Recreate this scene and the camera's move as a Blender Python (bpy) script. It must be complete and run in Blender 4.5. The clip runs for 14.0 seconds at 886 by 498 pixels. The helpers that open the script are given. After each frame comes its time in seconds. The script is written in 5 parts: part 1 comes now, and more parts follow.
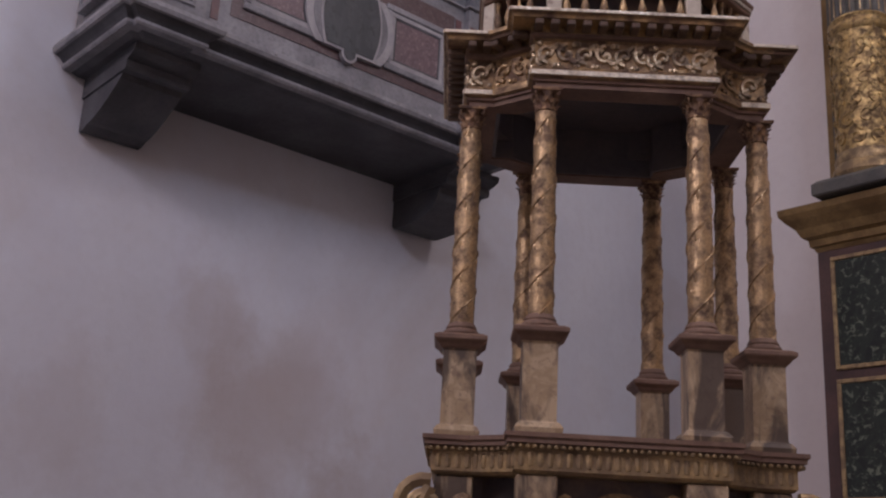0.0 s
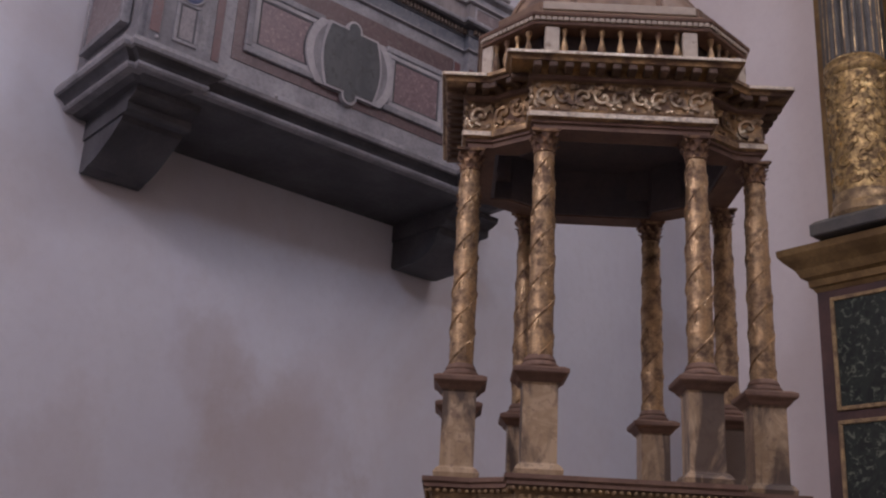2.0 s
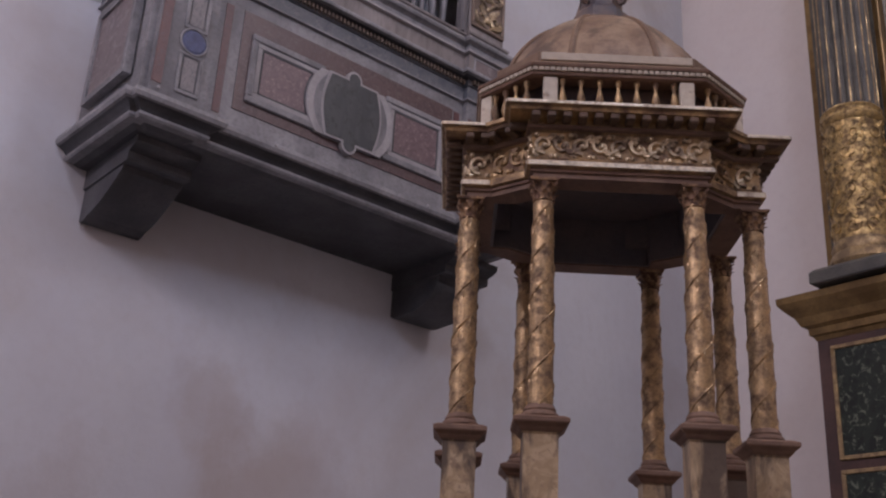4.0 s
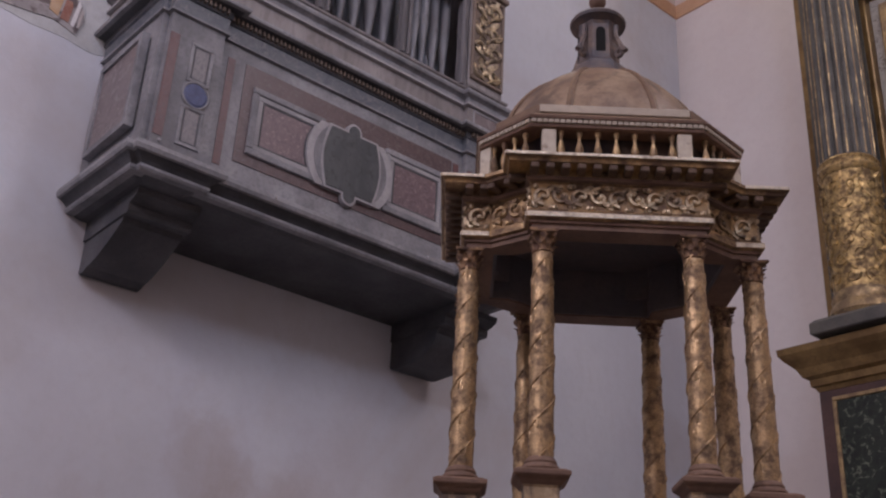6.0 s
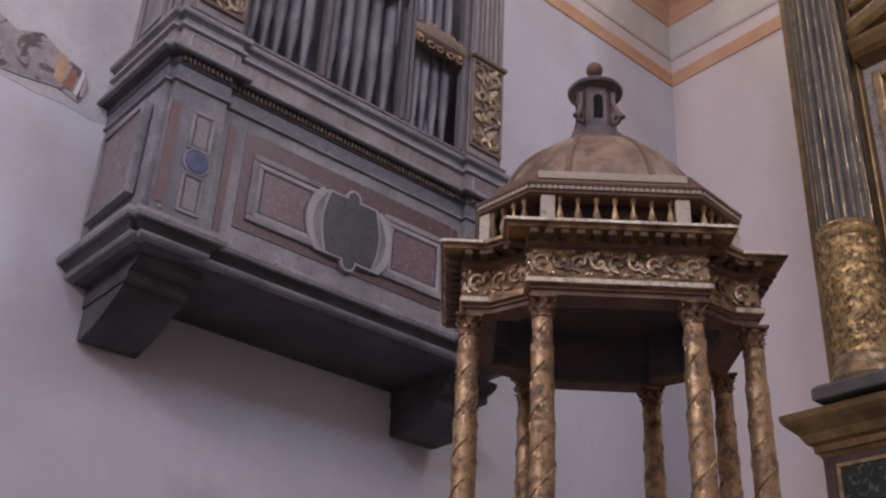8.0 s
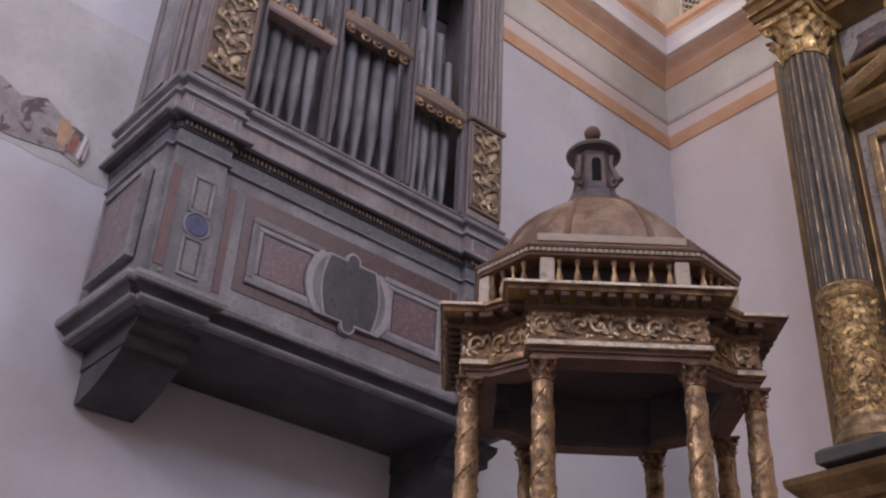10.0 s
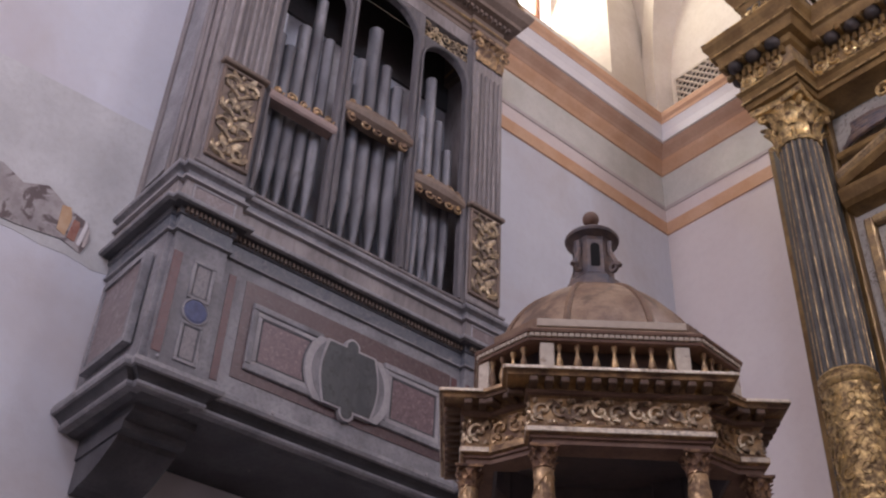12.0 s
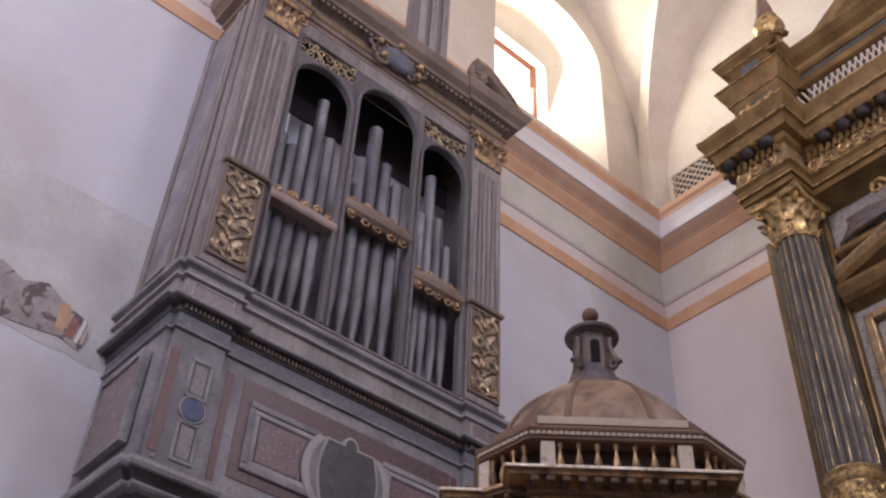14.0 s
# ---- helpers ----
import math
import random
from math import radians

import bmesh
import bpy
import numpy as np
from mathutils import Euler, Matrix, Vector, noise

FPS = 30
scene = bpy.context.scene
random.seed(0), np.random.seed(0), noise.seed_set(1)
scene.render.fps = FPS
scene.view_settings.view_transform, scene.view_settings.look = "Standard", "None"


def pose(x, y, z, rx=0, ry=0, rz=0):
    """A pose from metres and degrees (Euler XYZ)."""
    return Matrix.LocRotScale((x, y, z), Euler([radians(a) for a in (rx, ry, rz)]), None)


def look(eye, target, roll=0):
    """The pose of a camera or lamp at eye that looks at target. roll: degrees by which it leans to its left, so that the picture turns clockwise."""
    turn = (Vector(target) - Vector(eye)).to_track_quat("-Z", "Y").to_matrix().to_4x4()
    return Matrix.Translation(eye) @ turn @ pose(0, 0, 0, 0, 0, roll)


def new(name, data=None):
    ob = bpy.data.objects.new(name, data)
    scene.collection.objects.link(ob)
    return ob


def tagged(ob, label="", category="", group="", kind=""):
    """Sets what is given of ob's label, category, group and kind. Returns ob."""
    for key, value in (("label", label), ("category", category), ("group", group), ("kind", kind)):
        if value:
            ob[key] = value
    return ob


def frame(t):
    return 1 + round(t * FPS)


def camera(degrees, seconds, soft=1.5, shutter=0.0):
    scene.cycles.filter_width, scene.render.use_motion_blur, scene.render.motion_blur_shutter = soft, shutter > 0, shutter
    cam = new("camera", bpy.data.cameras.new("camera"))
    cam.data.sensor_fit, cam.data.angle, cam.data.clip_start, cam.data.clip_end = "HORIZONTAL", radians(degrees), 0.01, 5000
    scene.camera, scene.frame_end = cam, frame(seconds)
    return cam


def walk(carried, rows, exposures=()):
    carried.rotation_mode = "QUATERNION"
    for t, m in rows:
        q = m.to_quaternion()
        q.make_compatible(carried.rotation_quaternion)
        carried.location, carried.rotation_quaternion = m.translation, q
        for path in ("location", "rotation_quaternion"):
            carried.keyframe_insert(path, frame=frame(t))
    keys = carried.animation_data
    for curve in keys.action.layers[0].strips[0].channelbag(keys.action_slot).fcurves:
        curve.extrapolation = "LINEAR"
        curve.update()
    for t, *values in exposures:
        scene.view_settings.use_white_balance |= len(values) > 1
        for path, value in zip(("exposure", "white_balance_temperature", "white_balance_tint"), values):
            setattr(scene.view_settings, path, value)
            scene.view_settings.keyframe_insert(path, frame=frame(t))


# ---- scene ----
cam = camera(46.05, 14.0, soft=2.2)
PATH = [
    (0, 0, 0, 1.6, 106.89, -3.17, 49.08), (0.5, 0, 0, 1.6, 107.82, -3.15, 49.07), (1, 0, 0, 1.6, 108.27, -3.13, 49.07),
    (1.5, 0, 0, 1.6, 108.53, -3.11, 49.07), (2, 0, 0, 1.6, 109.13, -3.08, 49.06), (2.5, 0, 0, 1.6, 109.78, -3.06, 49.06),
    (3, 0, 0, 1.6, 110.33, -3.04, 49.06), (5.5, 0, 0, 1.6, 114.05, -2.91, 49.06), (6, 0, 0, 1.6, 114.61, -2.88, 49.07),
    (6.5, 0, 0, 1.6, 115.38, -2.86, 49.07), (7, 0, 0, 1.6, 115.93, -2.83, 49.08), (7.5, 0, 0, 1.6, 116.88, -2.80, 49.08),
    (8, 0, 0, 1.6, 118.22, -2.77, 49.09), (10.5, 0, 0, 1.6, 122.83, -2.63, 49.13), (11, 0, 0, 1.6, 124.33, -2.59, 49.14),
    (11.5, 0, 0, 1.6, 125.51, -2.56, 49.15), (12, 0, 0, 1.6, 126.35, -2.53, 49.16), (12.5, 0, 0, 1.6, 127.32, -2.50, 49.17),
    (13, 0, 0, 1.6, 128.70, -2.47, 49.18), (13.5, 0, 0, 1.6, 130.34, -2.43, 49.20), (14, 0, 0, 1.6, 131.65, -2.40, 49.21)]

walk(cam, [(t, pose(*r)) for t, *r in PATH], exposures=[(0.0, -0.03), (7.0, 0.06), (14.0, 0.14)])

# ---- light: sky through the windows of the chapel and of the nave, and one added fill ----
world = bpy.data.worlds.new("sky")
scene.world = world
world.use_nodes = True
wn = world.node_tree
sky = wn.nodes.new("ShaderNodeTexSky")
sky.sky_type, sky.sun_disc = "NISHITA", False
sky.sun_elevation, sky.sun_rotation = radians(48), radians(120)
wn.nodes["Background"].inputs["Strength"].default_value = 0.12
wn.links.new(sky.outputs[0], wn.nodes["Background"].inputs[0])


def area_lamp(name, eye, target, w, h, watts, color):
    lamp = bpy.data.lights.new(name, "AREA")
    lamp.shape, lamp.size, lamp.size_y, lamp.energy, lamp.color = "RECTANGLE", w, h, watts, color
    ob = new(name, lamp)
    ob.matrix_world = look(eye, target)
    return ob


area_lamp("window_light_east", (2.42, -0.2, 8.2), (-5.8, 2.6, 10.5), 1.4, 1.5, 200, (0.66, 0.73, 1.0))
# added fill without a window, brightens the west wall near the corner
area_lamp("fill_light_north_east", (2.42, 5.4, 9.6), (-5.8, 6.4, 8.4), 1.8, 2.4, 180, (0.90, 0.82, 0.95))
area_lamp("window_light_west", (-6.5, 6.25, 12.95), (-2, 6.2, 11.6), 1.35, 1.3, 105, (1.0, 0.94, 0.86))
area_lamp("window_light_nave", (-1.4, -8.6, 9.4), (-3.0, 8.0, 12.0), 3.0, 2.6, 490, (0.98, 0.878, 1.06))


# ---- materials ----
def shader(name):
    m = bpy.data.materials.new(name)
    m.use_nodes = True
    t = m.node_tree
    return m, t, t.nodes["Principled BSDF"]


def nd(t, kind, **kw):
    n = t.nodes.new(kind)
    for k, v in kw.items():
        n.inputs[k].default_value = v
    return n


def ramp(t, src, stops):
    r = t.nodes.new("ShaderNodeValToRGB")
    e = r.color_ramp.elements
    while len(e) < len(stops):
        e.new(0.5)
    for i, (p, c) in enumerate(stops):
        e[i].position, e[i].color = p, (*c, 1) if len(c) == 3 else c
    t.links.new(src, r.inputs[0])
    return r


def coords(t, scale=(1, 1, 1)):
    c = t.nodes.new("ShaderNodeTexCoord")
    m = t.nodes.new("ShaderNodeMapping")
    m.inputs["Scale"].default_value = scale
    info = t.nodes.new("ShaderNodeObjectInfo")
    far = nd(t, "ShaderNodeMath")
    far.operation = "MULTIPLY"
    far.inputs[1].default_value = 37.0
    t.links.new(info.outputs["Random"], far.inputs[0])
    add = t.nodes.new("ShaderNodeVectorMath")
    t.links.new(c.outputs["Object"], add.inputs[0])
    t.links.new(far.outputs[0], add.inputs[1])
    t.links.new(add.outputs[0], m.inputs["Vector"])
    return m.outputs[0]


def bump(t, b, src, strength, dist):
    n = nd(t, "ShaderNodeBump", Strength=strength, Distance=dist)
    t.links.new(src, n.inputs["Height"])
    t.links.new(n.outputs[0], b.inputs["Normal"])


def surface(name, c1, c2, c3, coarse=3.0, fine=40.0, rough=0.7, rough2=None, metal=0.0, relief=0.3, depth=0.004, stretch=(1, 1, 1), fine_mix=0.35):
    """A worn surface: c1 and c2 swap over coarse clouds, c3 sits in the fine grain."""
    m, t, b = shader(name)
    v = coords(t, stretch)
    a = nd(t, "ShaderNodeTexNoise", Scale=coarse, Detail=6.0, Roughness=0.6)
    g = nd(t, "ShaderNodeTexNoise", Scale=fine, Detail=5.0, Roughness=0.65)
    t.links.new(v, a.inputs["Vector"])
    t.links.new(v, g.inputs["Vector"])
    ra = ramp(t, a.outputs[0], [(0.38, c1), (0.64, c2)])
    rg = ramp(t, g.outputs[0], [(0.46, (0, 0, 0)), (0.7, (1, 1, 1))])
    mx = t.nodes.new("ShaderNodeMix")
    mx.data_type = "RGBA"
    mx.inputs[7].default_value = (*c3, 1)
    sc = nd(t, "ShaderNodeMath")
    sc.operation = "MULTIPLY"
    sc.inputs[1].default_value = fine_mix
    t.links.new(rg.outputs[0], sc.inputs[0])
    t.links.new(sc.outputs[0], mx.inputs[0])
    t.links.new(ra.outputs[0], mx.inputs[6])
    t.links.new(mx.outputs[2], b.inputs["Base Color"])
    b.inputs["Metallic"].default_value = metal
    rr = nd(t, "ShaderNodeMapRange")
    rr.inputs[3].default_value, rr.inputs[4].default_value = rough, rough2 if rough2 else min(1, rough + 0.15)
    t.links.new(g.outputs[0], rr.inputs[0])
    t.links.new(rr.outputs[0], b.inputs["Roughness"])
    bump(t, b, g.outputs[0], relief, depth)
    return m


def gilding(name, gold, bole, wear=0.5, coarse=9.0, relief=0.5, rough=0.34):
    """Gold leaf over brown bole: metal where the leaf holds, matt wood where it is rubbed off."""
    m, t, b = shader(name)
    v = coords(t)
    a = nd(t, "ShaderNodeTexNoise", Scale=coarse, Detail=8.0, Roughness=0.68)
    g = nd(t, "ShaderNodeTexNoise", Scale=coarse * 7, Detail=4.0, Roughness=0.6)
    big = nd(t, "ShaderNodeTexNoise", Scale=coarse * 0.3, Detail=3.0)
    for n in (a, g, big):
        t.links.new(v, n.inputs["Vector"])
    r = ramp(t, a.outputs[0], [(wear - 0.09, (0, 0, 0)), (wear + 0.09, (1, 1, 1))])
    mx = t.nodes.new("ShaderNodeMix")
    mx.data_type = "RGBA"
    dirt = ramp(t, big.outputs[0], [(0.35, tuple(c * 0.55 for c in bole)), (0.65, bole)])
    leaf = ramp(t, g.outputs[0], [(0.35, tuple(c * 0.72 for c in gold)), (0.62, gold)])
    t.links.new(r.outputs[0], mx.inputs[0])
    t.links.new(dirt.outputs[0], mx.inputs[6])
    t.links.new(leaf.outputs[0], mx.inputs[7])
    t.links.new(mx.outputs[2], b.inputs["Base Color"])
    mm = nd(t, "ShaderNodeMath")
    mm.operation = "MULTIPLY"
    mm.inputs[1].default_value = 0.8
    t.links.new(r.outputs[0], mm.inputs[0])
    t.links.new(mm.outputs[0], b.inputs["Metallic"])
    rr = nd(t, "ShaderNodeMapRange")
    rr.inputs[3].default_value, rr.inputs[4].default_value = 0.75, rough
    t.links.new(r.outputs[0], rr.inputs[0])
    t.links.new(rr.outputs[0], b.inputs["Roughness"])
    bump(t, b, g.outputs[0], relief, 0.004)
    return m


def marble(name, ground, vein, fleck, scale=6.0, rough=0.4):
    """Painted marbling: warped veins and flecks."""
    m, t, b = shader(name)
    v = coords(t)
    w = nd(t, "ShaderNodeTexNoise", Scale=scale, Detail=7.0, Roughness=0.62, Distortion=1.6)
    f = nd(t, "ShaderNodeTexNoise", Scale=scale * 4.5, Detail=5.0, Roughness=0.7, Distortion=0.8)
    for n in (w, f):
        t.links.new(v, n.inputs["Vector"])
    r = ramp(t, w.outputs[0], [(0.36, ground), (0.5, vein), (0.6, ground)])
    q = ramp(t, f.outputs[0], [(0.54, (0, 0, 0)), (0.62, (1, 1, 1))])
    mx = t.nodes.new("ShaderNodeMix")
    mx.data_type = "RGBA"
    mx.inputs[7].default_value = (*fleck, 1)
    t.links.new(q.outputs[0], mx.inputs[0])
    t.links.new(r.outputs[0], mx.inputs[6])
    t.links.new(mx.outputs[2], b.inputs["Base Color"])
    b.inputs["Roughness"].default_value = rough
    bump(t, b, f.outputs[0], 0.15, 0.002)
    return m


def stained(m, color, scale, lo, hi, amount, stretch=(1, 1, 1)):
    """Lays broad stains with soft edges over a finished surface."""
    t = m.node_tree
    b = t.nodes["Principled BSDF"]
    old = b.inputs["Base Color"].links[0].from_socket
    n = nd(t, "ShaderNodeTexNoise", Scale=scale, Detail=5.0, Roughness=0.55, Distortion=0.6)
    t.links.new(coords(t, stretch), n.inputs["Vector"])
    r = ramp(t, n.outputs[0], [(lo, (0, 0, 0)), (hi, (amount, amount, amount))])
    mx = t.nodes.new("ShaderNodeMix")
    mx.data_type = "RGBA"
    mx.inputs[7].default_value = (*color, 1)
    t.links.new(r.outputs[0], mx.inputs[0])
    t.links.new(old, mx.inputs[6])
    t.links.new(mx.outputs[2], b.inputs["Base Color"])
    return m


PLASTER = surface("plaster_wall", (0.62, 0.635, 0.68), (0.69, 0.705, 0.75), (0.56, 0.555, 0.57), 0.9, 14, 0.85, relief=0.25, depth=0.01, fine_mix=0.25)
stained(PLASTER, (0.52, 0.46, 0.43), 0.6, 0.47, 0.68, 0.5)


def spot(m, centre, radius, color, amount):
    """One old damp stain with a ragged edge at a place on the wall."""
    t = m.node_tree
    b = t.nodes["Principled BSDF"]
    old = b.inputs["Base Color"].links[0].from_socket
    g = t.nodes.new("ShaderNodeNewGeometry")
    n = nd(t, "ShaderNodeTexNoise", Scale=1.7, Detail=6.0, Roughness=0.65)
    t.links.new(g.outputs["Position"], n.inputs["Vector"])
    d = t.nodes.new("ShaderNodeVectorMath")
    d.operation = "DISTANCE"
    d.inputs[1].default_value = centre
    t.links.new(g.outputs["Position"], d.inputs[0])
    k = nd(t, "ShaderNodeMath")
    k.operation = "MULTIPLY_ADD"
    k.inputs[1].default_value, k.inputs[2].default_value = 1.3, -0.65
    t.links.new(n.outputs[0], k.inputs[0])
    q = nd(t, "ShaderNodeMath")
    t.links.new(d.outputs["Value"], q.inputs[0])
    t.links.new(k.outputs[0], q.inputs[1])
    r = nd(t, "ShaderNodeMapRange")
    r.inputs[1].default_value, r.inputs[2].default_value, r.inputs[3].default_value, r.inputs[4].default_value = radius * 0.35, radius, amount, 0.0
    t.links.new(q.outputs[0], r.inputs[0])
    mx = t.nodes.new("ShaderNodeMix")
    mx.data_type = "RGBA"
    mx.inputs[7].default_value = (*color, 1)
    t.links.new(r.outputs[0], mx.inputs[0])
    t.links.new(old, mx.inputs[6])
    t.links.new(mx.outputs[2], b.inputs["Base Color"])


for c_, r_, k_ in (((-5.8, 3.55, 2.45), 0.75, 0.42), ((-5.8, 3.0, 3.0), 0.45, 0.30), ((-5.8, 4.1, 1.9), 0.5, 0.35), ((-5.8, 2.1, 2.2), 0.5, 0.25), ((-5.8, 2.5, 2.5), 1.6, 0.15), ((-5.8, 0.9, 1.9), 1.0, 0.15)):
    spot(PLASTER, c_, r_, (0.40, 0.32, 0.275), k_)
stained(PLASTER, (0.60, 0.60, 0.66), 1.1, 0.5, 0.75, 0.5, (1, 1, 0.35))
PLASTER_WARM = surface("plaster_rose", (0.72, 0.65, 0.62), (0.76, 0.70, 0.67), (0.62, 0.55, 0.52), 0.8, 14, 0.85, relief=0.2, depth=0.01, fine_mix=0.2)
PLASTER_OLD = surface("old_plaster", (0.52, 0.525, 0.52), (0.62, 0.625, 0.62), (0.44, 0.435, 0.42), 2.2, 25, 0.9, relief=0.4, depth=0.01)
FRESCO = stained(surface("fresco", (0.44, 0.41, 0.40), (0.32, 0.295, 0.29), (0.26, 0.22, 0.205), 5, 20, 0.9), (0.12, 0.09, 0.088), 7.5, 0.50, 0.56, 0.85)
FRESCO_RED = surface("fresco_red", (0.30, 0.13, 0.10), (0.38, 0.19, 0.14), (0.45, 0.36, 0.30), 14, 60, 0.9)
FRESCO_TAN = surface("fresco_tan", (0.50, 0.32, 0.18), (0.56, 0.40, 0.26), (0.40, 0.28, 0.20), 14, 60, 0.9)
VAULT = surface("vault_limewash", (0.67, 0.60, 0.49), (0.76, 0.70, 0.60), (0.55, 0.48, 0.38), 1.2, 18, 0.9, relief=0.3, depth=0.012)
stained(VAULT, (0.50, 0.42, 0.33), 0.7, 0.5, 0.72, 0.5)
OCHRE = surface("ochre_paint", (0.62, 0.37, 0.22), (0.69, 0.45, 0.29), (0.54, 0.31, 0.19), 3, 30, 0.8)
# darker ochre that paints the shade on the cornice underside
OCHRE_SHADE = surface("shaded_ochre_paint", (0.50, 0.315, 0.21), (0.57, 0.38, 0.265), (0.42, 0.265, 0.18), 3, 30, 0.8)
ROSE = surface("pale_rose_paint", (0.74, 0.64, 0.60), (0.78, 0.70, 0.67), (0.66, 0.57, 0.53), 2, 30, 0.85)
SAGE = surface("sage_paint", (0.60, 0.60, 0.54), (0.70, 0.685, 0.63), (0.52, 0.50, 0.44), 2, 25, 0.85)
GREYLINE = surface("grey_line_paint", (0.56, 0.50, 0.475), (0.62, 0.56, 0.53), (0.48, 0.43, 0.41), 4, 30, 0.85)
WHITE = surface("white_lime", (0.76, 0.73, 0.72), (0.80, 0.78, 0.77), (0.70, 0.66, 0.64), 3, 30, 0.85)
STONE_FLOOR = surface("stone_floor", (0.15, 0.13, 0.115), (0.20, 0.175, 0.155), (0.10, 0.09, 0.08), 2, 30, 0.5)

GALLERY_GREY = surface("grey_painted_wood", (0.18, 0.178, 0.188), (0.335, 0.330, 0.342), (0.105, 0.102, 0.108), 2.6, 38, 0.6, relief=0.35, fine_mix=0.45)
# slate of the thin lines; also paints shade on soffit, hollows and brackets
GALLERY_DARK = surface("slate_paint_and_shade", (0.055, 0.055, 0.06), (0.10, 0.10, 0.108), (0.035, 0.035, 0.038), 3, 40, 0.55, relief=0.3)
GALLERY_BLUE = marble("blue_grey_frieze", (0.095, 0.105, 0.125), (0.135, 0.145, 0.16), (0.20, 0.195, 0.20), 6, 0.5)
MAROON = marble("maroon_marbling", (0.078, 0.048, 0.050), (0.105, 0.066, 0.066), (0.13, 0.098, 0.096), 8)
PORPHYRY = marble("red_marbling", (0.125, 0.085, 0.092), (0.17, 0.115, 0.122), (0.27, 0.195, 0.20), 9)
PORPHYRY_PALE = marble("faded_red_marbling", (0.165, 0.132, 0.134), (0.21, 0.172, 0.172), (0.27, 0.24, 0.235), 5)
FIELD_PALE = marble("pale_flecked_marbling", (0.40, 0.37, 0.32), (0.47, 0.44, 0.38), (0.20, 0.175, 0.145), 6, 0.5)
SLATE = marble("slate_marbling", (0.040, 0.047, 0.053), (0.062, 0.070, 0.074), (0.028, 0.033, 0.036), 3, 0.45)
BLUE_DISC = surface("blue_inlay", (0.075, 0.092, 0.18), (0.12, 0.14, 0.25), (0.065, 0.07, 0.11), 11, 40, 0.55, fine_mix=0.6)
STRIP_RED = marble("deep_red_marbling", (0.095, 0.036, 0.038), (0.125, 0.054, 0.053), (0.10, 0.060, 0.064), 10)
INLAY_GREY = marble("grey_rose_marbling", (0.14, 0.13, 0.138), (0.20, 0.18, 0.185), (0.09, 0.09, 0.10), 12)
RIM_PALE = surface("pale_grey_moulding", (0.29, 0.28, 0.285), (0.41, 0.395, 0.40), (0.22, 0.215, 0.225), 4, 38, 0.55, relief=0.3, fine_mix=0.4)
CREST_SLATE = surface("slate_blue_crest", (0.11, 0.115, 0.14), (0.18, 0.185, 0.21), (0.07, 0.07, 0.08), 8, 40, 0.5, relief=0.3)
BOSS_DARK = surface("dark_boss", (0.030, 0.023, 0.021), (0.055, 0.042, 0.036), (0.018, 0.015, 0.014), 8, 40, 0.5)
CASE_WOOD = surface("organ_case_wood", (0.19, 0.170, 0.165), (0.335, 0.305, 0.295), (0.105, 0.09, 0.085), 2.2, 30, 0.55, relief=0.3, stretch=(1, 1, 0.25), fine_mix=0.5)
CASE_BROWN = surface("organ_cornice_wood", (0.17, 0.125, 0.095), (0.25, 0.19, 0.15), (0.09, 0.07, 0.055), 3, 40, 0.55, relief=0.3)
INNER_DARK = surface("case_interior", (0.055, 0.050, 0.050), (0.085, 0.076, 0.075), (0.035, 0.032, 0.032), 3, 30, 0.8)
PIPE = surface("tarnished_tin", (0.135, 0.135, 0.148), (0.30, 0.30, 0.32), (0.075, 0.072, 0.076), 6, 24, 0.45, 0.66, 0.45, 0.15, stretch=(1, 1, 0.35), fine_mix=0.5)
# back boards and rear pipes carry the bright patches between pipes as colour
CASE_BACK = surface("lit_back_boards", (0.52, 0.53, 0.57), (0.66, 0.67, 0.71), (0.32, 0.32, 0.33), 2.2, 20, 0.8)
PIPE_REAR = surface("lit_rear_pipe_tin", (0.70, 0.73, 0.80), (0.84, 0.86, 0.90), (0.55, 0.57, 0.62), 5, 24, 0.4, 0.6, 0.2, 0.15, stretch=(1, 1, 0.35))
GOLD = gilding("gilded_carving", (0.66, 0.46, 0.25), (0.20, 0.125, 0.085), 0.50, 16, rough=0.38)
CASE_DARK = surface("dark_grey_case_wood", (0.10, 0.095, 0.10), (0.16, 0.15, 0.155), (0.06, 0.055, 0.055), 2.2, 30, 0.55, relief=0.3, stretch=(1, 1, 0.25), fine_mix=0.5)
BLACK_VOID = surface("unlit_hollow", (0.004, 0.004, 0.004), (0.006, 0.005, 0.005), (0.003, 0.003, 0.003), 3, 30, 0.9)
GOLD_COLUMN = gilding("gilded_column", (0.60, 0.42, 0.23), (0.20, 0.125, 0.075), 0.46, 22, rough=0.32)
GOLD_OLD = gilding("old_grey_gilding", (0.62, 0.50, 0.33), (0.17, 0.125, 0.09), 0.49, 11, rough=0.42)
GOLD_ALTAR = gilding("bright_altar_gilding", (0.86, 0.62, 0.27), (0.19, 0.11, 0.045), 0.49, 13, 0.45, 0.28)
GOLD_DULL = gilding("rubbed_gilding", (0.54, 0.39, 0.20), (0.28, 0.19, 0.105), 0.52, 8)
# these two paler gildings paint the light caught by the temple's straight faces
GOLD_FRIEZE = gilding("lit_frieze_gilding", (0.78, 0.63, 0.42), (0.20, 0.13, 0.085), 0.46, 16, 0.5, 0.32)
GOLD_LIT = gilding("lit_gilded_moulding", (0.92, 0.83, 0.66), (0.34, 0.24, 0.16), 0.40, 14, 0.3, 0.30)
